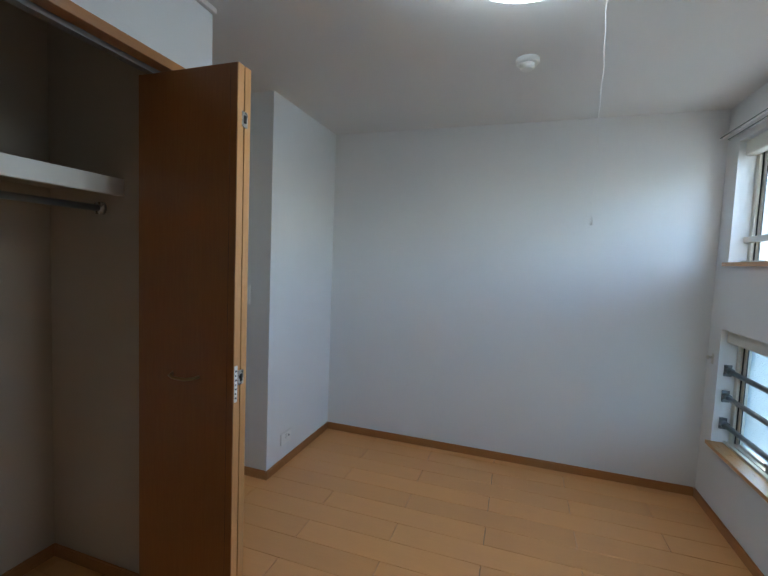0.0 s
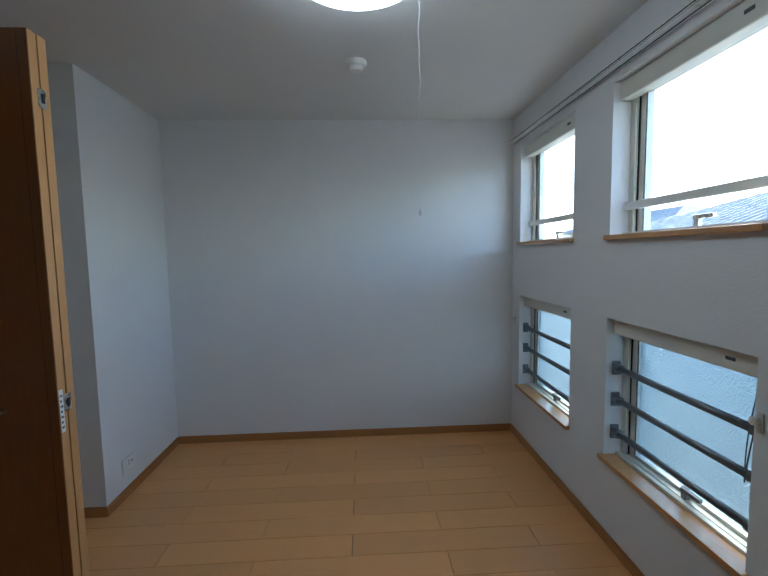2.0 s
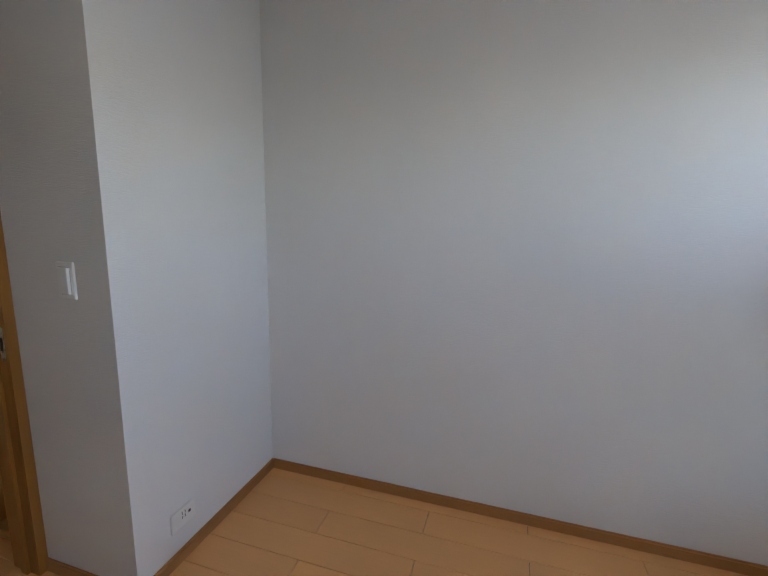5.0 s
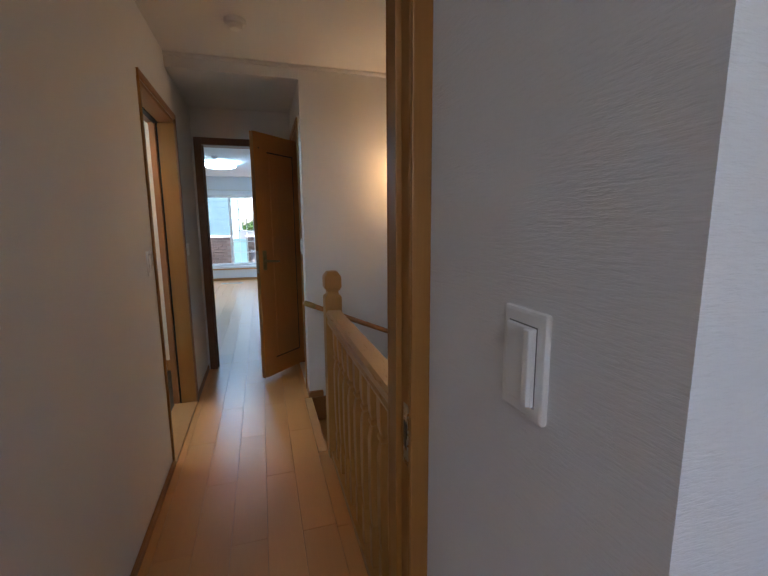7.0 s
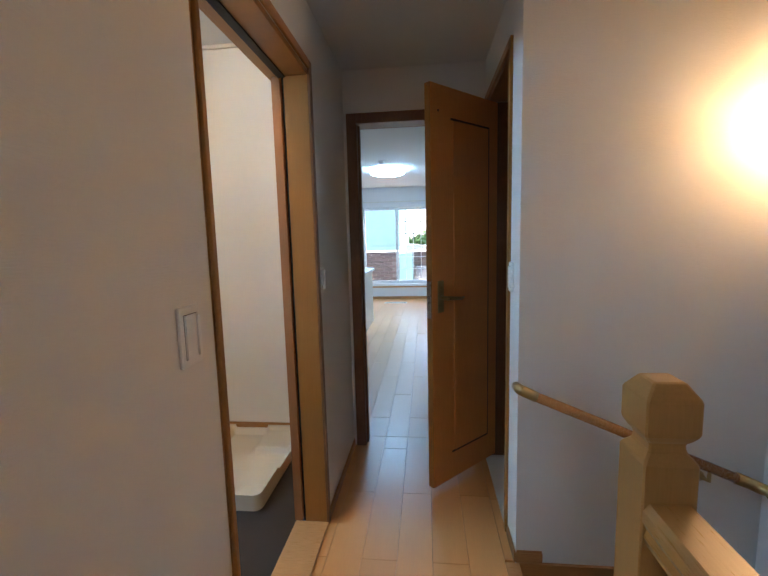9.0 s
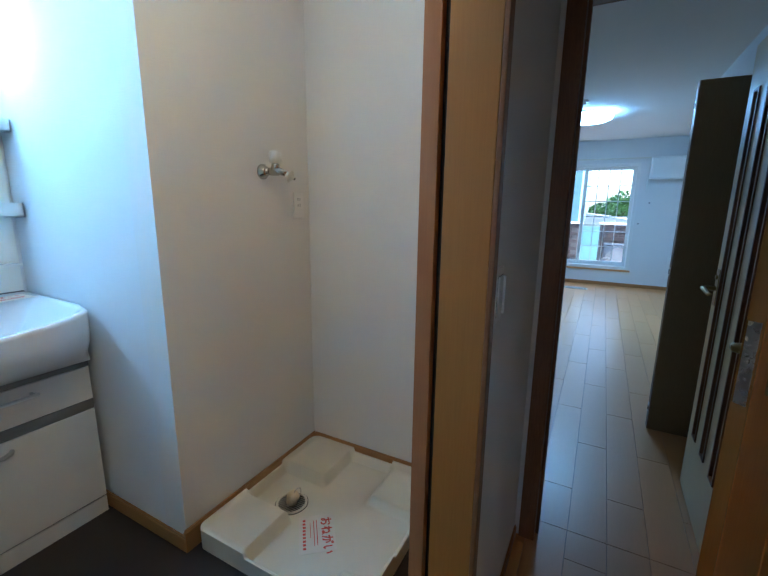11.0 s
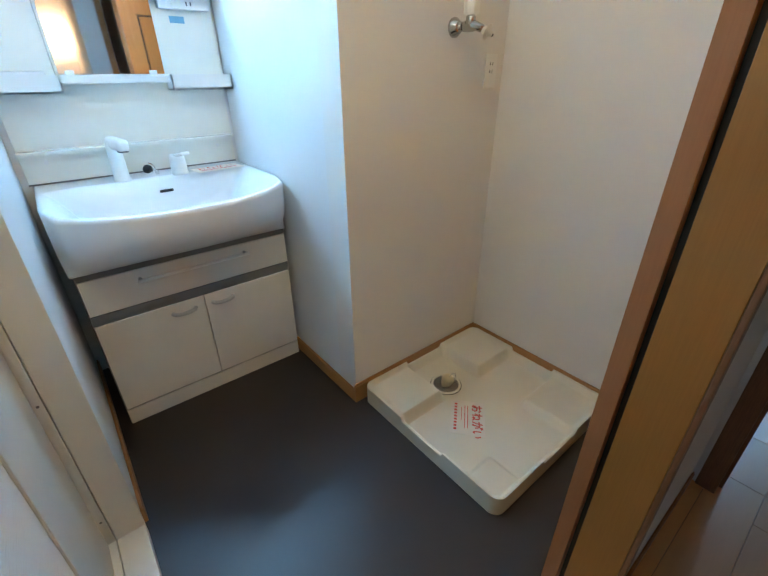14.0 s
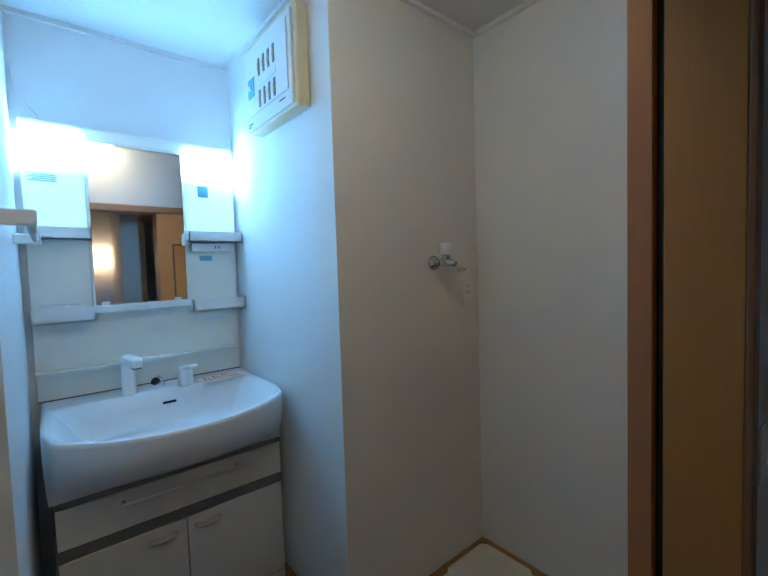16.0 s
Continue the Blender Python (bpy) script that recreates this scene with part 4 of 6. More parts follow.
part("channel", boxes((vx0, vx1, vf - 0.016, vf - 0.006, 0.494, 0.508), bev=0.001), M_GREY, va)
part("channel", boxes((vx0, vx1, vf - 0.012, vf - 0.001, 0.509, 0.538), bev=0.003), M_GREY, va, "grey finger channel")
dr = part("drawer", boxes((vx0 + 0.002, vx1 - 0.002, vf - 0.018, vf, 0.540, 0.680), bev=0.0025), M_CABINET, va)
part("bar_handle", tube([(-3.300, vf + 0.030, 0.642), (-2.863, vf + 0.030, 0.642)], 0.0065, 12), M_BAR, dr, "slim steel bar handle", True)
for x in (-3.287, -2.876):
    part("post", tube([(x, vf, 0.642), (x, vf + 0.030, 0.642)], 0.006, 12), M_SATIN, dr)
part("channel", boxes((vx0, vx1, vf - 0.012, vf - 0.001, 0.682, 0.704), bev=0.003), M_GREY, va, "grey finger channel")
tagged(va, "ivory vanity cabinet with drawer and two doors", "vanity cabinet")

# basin: outline with a bowed front
def front_y(x):
    u = (x - (vx0 + vx1) / 2) / ((vx1 - vx0) / 2 + 0.018)
    u = max(-1, min(1, u))
    return -0.085 + 0.185 * (1 - abs(u) ** 2.4) - 0.10 * max(0, abs(u) - 0.93) / 0.07


bs = place("wash_basin", (vx0 + vx1) / 2, -0.3, 0.71)
bx0, bx1, ZR = vx0 - 0.016, vx1 + 0.022, 0.935
NXg, NYg = 56, 40
bm = bmesh.new()
def smooth(a, b, t):
    t = max(0, min(1, (t - a) / (b - a)))
    return t * t * (3 - 2 * t)
grid = []
for i in range(NXg + 1):
    x = bx0 + (bx1 - bx0) * i / NXg
    row = []
    for j in range(NYg + 1):
        y = vb + 0.004 + (front_y(x) - vb - 0.004) * j / NYg
        d_front, d_back, d_side = front_y(x) - y, y - (vb + 0.16), min(x - bx0, bx1 - x)
        k = smooth(0.014, 0.075, d_front) * smooth(0.0, 0.055, d_back) * smooth(0.02, 0.15, d_side)
        row.append(bm.verts.new((x, y, ZR - 0.145 * k - 0.006 * smooth(0.0, 0.02, 0.02 - min(d_front, 0.02)))))
    grid.append(row)
for i in range(NXg):
    for j in range(NYg):
        bm.faces.new((grid[i][j], grid[i + 1][j], grid[i + 1][j + 1], grid[i][j + 1]))
# apron under the rim
prev = [grid[i][NYg] for i in range(NXg + 1)]
for q, zz in ((0.0, 0.915), (0.03, 0.86), (0.16, 0.80), (0.55, 0.745), (0.92, 0.712), (1.0, 0.706)):
    cur = []
    for i in range(NXg + 1):
        x = bx0 + (bx1 - bx0) * i / NXg
        s = 1 - 0.024 * q
        xc = (bx0 + bx1) / 2
        cur.append(bm.verts.new((xc + (x - xc) * s, front_y(x) * (1 - q) + (vf + 0.004) * q, zz)))
    for i in range(NXg):
        bm.faces.new((prev[i], prev[i + 1], cur[i + 1], cur[i]))
    prev = cur
for i0 in (0, NXg):
    col = grid[i0]
    lo = [bm.verts.new((col[j].co.x - (0.008 if i0 else -0.008), min(col[j].co.y, vf), 0.706)) for j in range(NYg + 1)]
    for j in range(NYg):
        bm.faces.new((col[j], col[j + 1], lo[j + 1], lo[j]))
bmesh.ops.remove_doubles(bm, verts=bm.verts, dist=1e-4)
bmesh.ops.recalc_face_normals(bm, faces=bm.faces)
part("bowl", bm, M_CERAMIC, bs, "glossy white bowed basin", True)
part("overflow", boxes((-3.134, -3.078, vb + 0.192, vb + 0.201, 0.875, 0.887), bev=0.004), M_BLACK, bs, "dark overflow slot")
part("drain", lathe(-3.10, -0.22, [(0.032, 0.7915), (0.032, 0.796), (0.02, 0.797), (0, 0.795)], 24), M_CHROME, bs, "chrome drain", True)
tagged(bs, "white bow-fronted wash basin on the vanity cabinet", "basin")

fc = place("faucet", -2.97, -0.47, ZR)
fa = Matrix.Translation((-2.962, -0.515, ZR)) @ Matrix.Rotation(radians(14), 4, "Z")
part("body", lathe(0, 0, [(0.033, -0.003), (0.033, 0.004), (0.030, 0.010), (0.0275, 0.08), (0.026, 0.145), (0.024, 0.166), (0.016, 0.174), (0, 0.176)], 28, fa), M_WHITE, fc, smooth=True)
part("spout", boxes((-0.022, 0.022, -0.018, 0.098, 0.132, 0.176), bev=0.014, m=fa @ Matrix.Rotation(radians(-4), 4, "X")), M_WHITE, fc, "white shower spout", True)
part("spray_face", boxes((-0.016, 0.016, 0.060, 0.092, 0.128, 0.133), bev=0.002, m=fa @ Matrix.Rotation(radians(-4), 4, "X")), M_BARS, fc)
part("button", boxes((-0.0235, -0.0215, 0.040, 0.075, 0.148, 0.164), bev=0.0008, m=fa @ Matrix.Rotation(radians(-4), 4, "X")), M_LABEL, fc)
part("print", boxes((-0.0240, -0.0234, 0.046, 0.069, 0.154, 0.158), m=fa @ Matrix.Rotation(radians(-4), 4, "X")), M_RED, fc)
tagged(fc, "white pull-out shower faucet on the basin", "faucet")
vk = place("tap_handle", -3.19, -0.46, ZR)
part("base", lathe(-3.19, -0.50, [(0.036, ZR - 0.002), (0.035, ZR + 0.01), (0.032, ZR + 0.06), (0.030, ZR + 0.075), (0.022, ZR + 0.083), (0, ZR + 0.085)], 28), M_WHITE, vk, smooth=True)
vm = pose(-3.19, -0.50, ZR + 0.079, 10, 0, 20)
part("lever", boxes((-0.022, 0.022, -0.026, 0.070, -0.008, 0.008), bev=0.007, m=vm), M_WHITE, vk, "short white lever", True)
part("hollow", boxes((-0.008, 0.008, 0.030, 0.054, 0.0078, 0.0086), bev=0.0003, m=vm), M_SATIN, vk)
tagged(vk, "white single lever tap handle on the basin", "tap handle")
pg = place("basin_plug", -3.08, -0.47, ZR)
part("stopper", lathe(0, 0, [(0, 0), (0.018, 0.002), (0.021, 0.010), (0.017, 0.020), (0.010, 0.026), (0, 0.028)], 20, pose(-3.075, -0.545, ZR + 0.020, 55, 0, 20)), M_BLACK, pg, "black rubber stopper", True)
part("chain", tube([(-3.085 - 0.012 * math.sin(k * 0.9), -0.535 + 0.01 * k / 6, ZR + 0.012 + 0.045 * math.sin(math.pi * k / 10)) for k in range(11)], 0.0022, 6), M_CHROME, pg)
part("anchor", tube([(-3.105, -0.545, ZR), (-3.105, -0.545, ZR + 0.018)], 0.008, 12), M_CHROME, pg)
tagged(pg, "black rubber basin plug with chain", "basin plug")


def stroke_letters(name, mat, m, glyphs, size, thick, parent):
    """Brush-drawn characters from short polylines in a unit square."""
    for gi, strokes in enumerate(glyphs):
        bm = bmesh.new()
        for line in strokes:
            pts = [Vector((gi * 1.08 + x, y)) for x, y in line]
            for a, b in zip(pts, pts[1:]):
                d = b - a
                if d.length < 1e-6:
                    continue
                nrm = Vector((-d.y, d.x)).normalized() * thick
                e = d.normalized() * thick * 0.6
                vs = [bm.verts.new(m @ Vector((p.x * size, p.y * size, 0.0012))) for p in (a - e + nrm, a - e - nrm, b + e - nrm, b + e + nrm)]
                bm.faces.new(vs)
        part(name, bm, mat, parent)


O_ = [[(0.08, 0.72), (0.62, 0.76)], [(0.32, 0.95), (0.33, 0.25), (0.24, 0.08), (0.12, 0.14), (0.18, 0.34), (0.45, 0.5), (0.72, 0.46), (0.82, 0.28), (0.74, 0.1), (0.55, 0.05)], [(0.76, 0.82), (0.9, 0.68)]]
NE_ = [[(0.28, 0.95), (0.28, 0.05)], [(0.08, 0.70), (0.34, 0.74), (0.10, 0.32)], [(0.12, 0.36), (0.42, 0.68), (0.68, 0.72), (0.80, 0.52), (0.78, 0.2), (0.62, 0.08), (0.5, 0.16), (0.62, 0.26), (0.92, 0.08)]]
GA_ = [[(0.06, 0.66), (0.52, 0.72), (0.56, 0.5), (0.48, 0.1), (0.36, 0.12)], [(0.34, 0.95), (0.26, 0.5), (0.1, 0.08)], [(0.66, 0.72), (0.78, 0.5), (0.8, 0.34)], [(0.74, 0.95), (0.80, 0.82)], [(0.88, 0.98), (0.94, 0.86)]]
I_ = [[(0.14, 0.82), (0.14, 0.3), (0.24, 0.12), (0.34, 0.24)], [(0.74, 0.78), (0.86, 0.5), (0.84, 0.34)]]
NOTE = [O_, NE_, GA_, I_]

nt_ = place("notice_sheet", -3.36, -0.52, ZR)
nm = Matrix.Translation((-3.27, -0.50, ZR + 0.001)) @ Matrix.Rotation(radians(186), 4, "Z")
part("sheet", boxes((-0.02, 0.20, -0.065, 0.045, 0.0, 0.0008), m=nm), M_NOTE, nt_, "clear printed sheet")
stroke_letters("character", M_RED, nm @ Matrix.Translation((0.0, -0.002, 0)), NOTE, 0.042, 0.06, nt_)
part("text_bar", boxes((0.0, 0.18, -0.020, -0.015, 0.0009, 0.0013), (0.0, 0.17, -0.034, -0.030, 0.0009, 0.0013), m=nm), M_RED, nt_)
tagged(nt_, "notice sheet with red writing lying on the basin deck", "notice")

# mirror cabinet
mc = place("mirror_cabinet", -3.08, VY, 0.95)
px0, px1, pf = -3.497, -2.648, VY + 0.030
part("back_panel", boxes((px0, px1, VY, VY + 0.012, 0.94, 2.095), bev=0.002), M_PANEL, mc)
m0, m1, mz0, mz1 = -3.243, -2.868, 1.335, 2.045
part("mirror", boxes((m0, m1, pf + 0.012, pf + 0.016, mz0, mz1)), M_MIRROR, mc, "clear wall mirror")
part("mirror_backing", boxes((m0 - 0.010, m1 + 0.010, VY + 0.012, pf + 0.0105, 1.30, 2.062), bev=0.003), M_PANEL, mc)
part("mirror_ledge", boxes((m0 - 0.012, m1 + 0.012, pf, pf + 0.048, 1.303, 1.331), bev=0.004), M_WHITE, mc, "white ledge under the mirror")
for x in (m0 + 0.03, m1 - 0.05):
    part("clip", boxes((x, x + 0.030, pf + 0.014, pf + 0.024, 1.329, 1.348), bev=0.003), M_WHITE, mc)
part("clip", boxes((m0 - 0.020, m0 + 0.012, pf + 0.014, pf + 0.030, 1.60, 1.655), bev=0.003), M_WHITE, mc)
part("light_hood", boxes((px0, px1, VY + 0.012, pf + 0.016, 2.050, 2.110), bev=0.012), M_PANEL, mc, "white top hood")
for a, b, sgn in ((px0, m0 - 0.010, -1), (m1 + 0.010, px1, 1)):
    sp = part("side_tower", boxes((a, b, VY + 0.012, VY + 0.022, 1.27, 2.050), bev=0.003), M_PANEL, mc)
    part("lamp_cover", boxes((a + 0.006, b - 0.006, VY + 0.022, pf + 0.032, 1.925, 2.085), bev=0.018), M_LAMP_VAN, sp, "glowing lamp cover")
    part("lower_cover", boxes((a + 0.004, b - 0.004, VY + 0.022, pf + 0.018, 1.675, 1.922), bev=0.008), M_LAMP_LOW, sp, "translucent lower part of the lamp cover")
    for z0, z1 in ((1.618, 1.668), (1.272, 1.332)):
        x0, x1 = (a - 0.010, b + 0.004) if sgn < 0 else (a - 0.004, b + 0.004)
        part("shelf", boxes((x0, x1, VY + 0.022, VY + 0.112, z0, z0 + 0.006), (x0, x1, VY + 0.106, VY + 0.112, z0, z1), (x0, x0 + 0.005, VY + 0.022, VY + 0.112, z0, z1), (x1 - 0.005, x1, VY + 0.022, VY + 0.112, z0, z1)), M_WHITE, sp, "white shelf with raised lip")
part("label", boxes((-2.765, -2.665, pf + 0.018, pf + 0.0192, 1.855, 1.895), m=None), M_LABEL, mc, "small printed label")
for k in range(4):
    part("print", boxes((-2.758, -2.672 - 0.012 * (k % 2), pf + 0.0192, pf + 0.0195, 1.860 + 0.008 * k, 1.863 + 0.008 * k)), M_LABEL_BLUE, mc)
part("label", boxes((-3.365, -3.315, pf + 0.018, pf + 0.0192, 1.845, 1.900)), M_LABEL_BLUE, mc, "small blue printed label")
part("power_unit", boxes((m0 - 0.235, m0 - 0.030, VY + 0.022, pf + 0.028, 1.572, 1.612), bev=0.003), M_WHITE, mc, "white switch and socket strip")
part("socket", boxes((-3.405, -3.400, pf + 0.028, pf + 0.0288, 1.586, 1.600), (-3.388, -3.383, pf + 0.028, pf + 0.0288, 1.586, 1.600)), M_DARK_PRINT, mc)
part("switch_key", boxes((-3.36, -3.325, pf + 0.028, pf + 0.032, 1.583, 1.603), bev=0.001), M_PANEL, mc)
part("blue_mark", boxes((-3.375, -3.315, VY + 0.022, VY + 0.0228, 1.525, 1.550)), M_LABEL_BLUE, mc)
bm = bmesh.new()
zt = 1.055
segs, last = 36, None
for i in range(segs + 1):
    xa = px0 + (px1 - px0) * i / segs
    wv = 0.030 + 0.020 * smooth(0.35, 0.65, i / segs)
    ring = [bm.verts.new((xa, VY + 0.012 + d, z)) for d, z in ((0, zt), (wv, zt), (wv, zt + 0.013), (0, zt + 0.013))]
    if last:
        for k in range(4):
            bm.faces.new((last[k], last[(k + 1) % 4], ring[(k + 1) % 4], ring[k]))
    else:
        bm.faces.new(ring[::-1])
    last = ring
bm.faces.new(last)
bmesh.ops.recalc_face_normals(bm, faces=bm.faces)
part("narrow_shelf", bm, M_PANEL, mc, "narrow white shelf over the basin")
for x in (-2.73, -3.42):
    part("rivet", lathe(0, 0, [(0.008, 0), (0.008, 0.0015), (0, 0.0018)], 14, facing(x, VY + 0.012, 1.02, "+y")), M_WHITE, mc)
part("bottom_seam", boxes((px0, px1, VY + 0.002, VY + 0.0135, 0.936, 0.942)), M_GREY, mc)
tagged(mc, "white vanity mirror cabinet with lit lamps and small shelves", "mirror cabinet")
sd = place("soap_dish", -2.74, VY + 0.07, 1.28)
part("tray", boxes((-2.825, -2.675, VY + 0.032, VY + 0.098, 1.279, 1.345), bev=0.008), M_WHITE, sd)
tagged(sd, "white plastic soap tray on the mirror shelf", "soap dish")
lc = place("lamp_lead", -2.62, VY, 2.2)
part("lead", tube([(-2.640, VY + 0.010, 2.32), (-2.645, VY + 0.014, 2.24), (-2.66, VY + 0.02, 2.19), (-2.70, VY + 0.02, 2.145), (-2.72, VY + 0.03, 2.11)], 0.003, 8), M_WHITE, lc, smooth=True)
part("plug", tube([(-2.672, VY + 0.02, 2.175), (-2.71, VY + 0.022, 2.125)], [0.005, 0.009], 10), M_WHITE, lc, smooth=True)
tagged(lc, "white electric lead running to the mirror cabinet", "cable")

# breaker box
bb = place("breaker_box", AX, -0.05, 2.1)
y0, y1, z0, z1, xo = -0.225, 0.205, 2.085, 2.43, AX + 0.068
part("body", boxes((AX, xo - 0.012, y0, y1 + 0.02, z0 - 0.01, z1 + 0.03), bev=0.010), M_CREAM, bb, "yellowed ivory housing")
part("cover", boxes((xo - 0.012, xo, y0, y1, z0, z1), bev=0.005), M_WHITE, bb, "white cover")
part("cover_panel", boxes((xo, xo + 0.006, y0 + 0.03, y1 - 0.02, z0 + 0.055, z1 - 0.03), bev=0.004), M_WHITE, bb)
for r, zc in enumerate((2.315, 2.185)):
    for k in range(4):
        yy = -0.075 + 0.047 * k + 0.02 * 0
        br = part("breaker", boxes((xo + 0.005, xo + 0.0075, yy, yy + 0.018, zc - 0.035, zc + 0.035)), M_BARS, bb, "grey breaker")
        part("toggle", boxes((xo + 0.007, xo + 0.014, yy + 0.004, yy + 0.014, zc - 0.018, zc + 0.012), bev=0.002), M_CREAM, br)
mb = part("main_breaker", boxes((xo + 0.005, xo + 0.008, -0.185, -0.120, 2.215, 2.295)), M_LABEL_BLUE, bb, "blue main breaker")
part("toggle", boxes((xo + 0.007, xo + 0.018, -0.165, -0.140, 2.245, 2.262), bev=0.002), M_WHITE, mb)
for a, b, c in ((-0.215, -0.18, 2.098), (-0.215, -0.17, 2.110), (0.10, 0.15, 2.118)):
    part("print", boxes((xo, xo + 0.0008, a, b, c, c + 0.005)), M_DARK_PRINT, bb)
part("rating_label", boxes((xo + 0.006, xo + 0.0068, -0.07, 0.09, 2.235, 2.265)), M_LABEL, bb)
tagged(bb, "ivory electric breaker box high on the washroom wall", "breaker box")

# washing machine pan
PD = 0.024
pn = place("washing_pan", -3.9, 0.75, 0)
qx0, qx1, qy0, qy1 = -4.306, -3.545, 0.376, 1.122
N = 96
bm = bmesh.new()
def pan_z(x, y):
    dx0, dx1, dy0, dy1 = x - qx0, qx1 - x, y - qy0, qy1 - y
    edge = min(dx0, dx1, dy0, dy1)
    base = 0.026
    # rim, dipped between the corner pads
    ux, uy = min(dx0, dx1), min(dy0, dy1)
    near_corner = max(ux, uy) < 0.255
    rim = 0.092 if max(ux, uy) < 0.262 else 0.070
    z = base
    pad = 0.0
    if near_corner:
        pad = 0.084
        if dx1 < dx0 and dy1 < dy0:
            pad = 0.050 if max(ux, uy) < 0.16 else 0.0
        if dx0 < dx1 and dy1 < dy0:
            pad = 0.066
    z = max(z, pad)
    if edge < 0.020:
        z = max(z, rim)
    return 0.92 * z
rows = []
for i in range(N + 1):
    x = qx0 + (qx1 - qx0) * i / N
    rows.append([bm.verts.new((x, qy0 + (qy1 - qy0) * j / N, pan_z(x, qy0 + (qy1 - qy0) * j / N))) for j in range(N + 1)])
for i in range(N):
    for j in range(N):
        bm.faces.new((rows[i][j], rows[i + 1][j], rows[i + 1][j + 1], rows[i][j + 1]))
for _ in range(2):
    bmesh.ops.smooth_vert(bm, verts=[v for v in bm.verts if not v.is_boundary], factor=0.5, use_axis_x=False, use_axis_y=False, use_axis_z=True)
be = [e for e in bm.edges if e.is_boundary]
r = bmesh.ops.extrude_edge_only(bm, edges=be)
for v in [g for g in r["geom"] if isinstance(g, bmesh.types.BMVert)]:
    v.co.z = 0.0
rc = 0.042
for v in bm.verts:
    ax, ay = rc - min(v.co.x - qx0, qx1 - v.co.x), rc - min(v.co.y - qy0, qy1 - v.co.y)
    if ax > 0 and ay > 0:
        k = max(ax, ay) / math.hypot(ax, ay)
        v.co.x += ax * (1 - k) * (1 if v.co.x < (qx0 + qx1) / 2 else -1)
        v.co.y += ay * (1 - k) * (1 if v.co.y < (qy0 + qy1) / 2 else -1)
bmesh.ops.recalc_face_normals(bm, faces=bm.faces)
part("tray", bm, M_PAN, pn, "ivory moulded tray", True).data.set_sharp_from_angle(angle=radians(38))
part("drain_ring", lathe(-3.888, 0.567, [(0.070, PD - 0.002), (0.070, PD + 0.005), (0.060, PD + 0.006), (0.060, PD + 0.001), (0, PD + 0.001)], 40), M_PAN, pn)
for k in range(11):
    a = -0.052 + 0.0104 * k
    h = math.sqrt(0.058 ** 2 - a * a)
    part("grate_slot", boxes((-3.888 + a - 0.0031, -3.888 + a + 0.0031, 0.567 - h, 0.567 + h, PD + 0.0009, PD + 0.0022)), M_BLACK, pn)
part("drain_gap", lathe(-3.888, 0.567, [(0.0735, PD), (0.0735, PD + 0.001), (0.0705, PD + 0.001), (0.0705, PD)], 40), M_BLACK, pn)
part("drain_spigot", tube([(-3.888, 0.567, PD), (-3.888, 0.569, PD + 0.042), (-3.878, 0.589, PD + 0.058), (-3.866, 0.609, PD + 0.058)], [0.024, 0.023, 0.022, 0.019], 16), M_CREAM, pn, "cream hose elbow", True)
part("hose_clip", tube([(-3.888 + 0.027 * math.cos(a), 0.589 + 0.01, PD + 0.058 + 0.027 * math.sin(a)) for a in (k * 0.6 for k in range(12))], 0.0018, 6), M_STEEL, pn)
tagged(pn, "ivory washing machine drain pan on the floor", "drain pan")
n2 = place("notice_sheet", -3.76, 0.82, 0.05)
nm2 = Matrix.Translation((-3.8726, 0.731, PD + 0.0015)) @ Matrix.Rotation(radians(40), 4, "Z")
part("sheet", boxes((-0.02, 0.175, -0.085, 0.06, 0.0, 0.0008), m=nm2), M_NOTE, n2, "clear printed sheet")
stroke_letters("character", M_RED, nm2 @ Matrix.Translation((0.0, 0.005, 0)), NOTE, 0.045, 0.07, n2)
part("text_bar", boxes((0.01, 0.14, -0.014, -0.011, 0.0009, 0.0013), (0.01, 0.14, -0.026, -0.023, 0.0009, 0.0013), (0.02, 0.10, -0.040, -0.038, 0.0009, 0.0013), m=nm2), M_RED, n2)
for k in range(9):
    part("small_character", boxes((0.0 + 0.018 * k, 0.011 + 0.018 * k, -0.070, -0.058, 0.0009, 0.0013), m=nm2), M_RED, n2)
tagged(n2, "notice sheet with red writing lying in the drain pan", "notice")

# washing machine tap
wt = place("washer_tap", -4.01, AY, 1.475)
tx, tz = -4.012, 1.474
part("flange", lathe(0, 0, [(0.032, 0), (0.032, 0.005), (0.027, 0.012), (0.021, 0.022), (0.017, 0.028), (0, 0.028)], 28, facing(tx, AY, tz, "+y")), M_TAP, wt, "chrome wall flange", True)
part("body", tube([(tx, AY + 0.01, tz), (tx, AY + 0.036, tz), (tx, AY + 0.037, tz), (tx, AY + 0.042, tz), (tx, AY + 0.043, tz), (tx - 0.003, AY + 0.060, tz), (tx - 0.004, AY + 0.085, tz), (tx - 0.008, AY + 0.098, tz - 0.002), (tx - 0.016, AY + 0.125, tz - 0.014)],
     [0.015, 0.015, 0.012, 0.012, 0.016, 0.018, 0.018, 0.014, 0.012], 18), M_TAP, wt, "chrome tap body", True)
part("bonnet", lathe(tx - 0.003, AY + 0.072, [(0.0, tz), (0.018, tz), (0.019, tz + 0.012), (0.017, tz + 0.018), (0.017, tz + 0.027), (0.012, tz + 0.034), (0, tz + 0.034)], 24), M_TAP, wt, "chrome bonnet", True)
bm = bmesh.new()
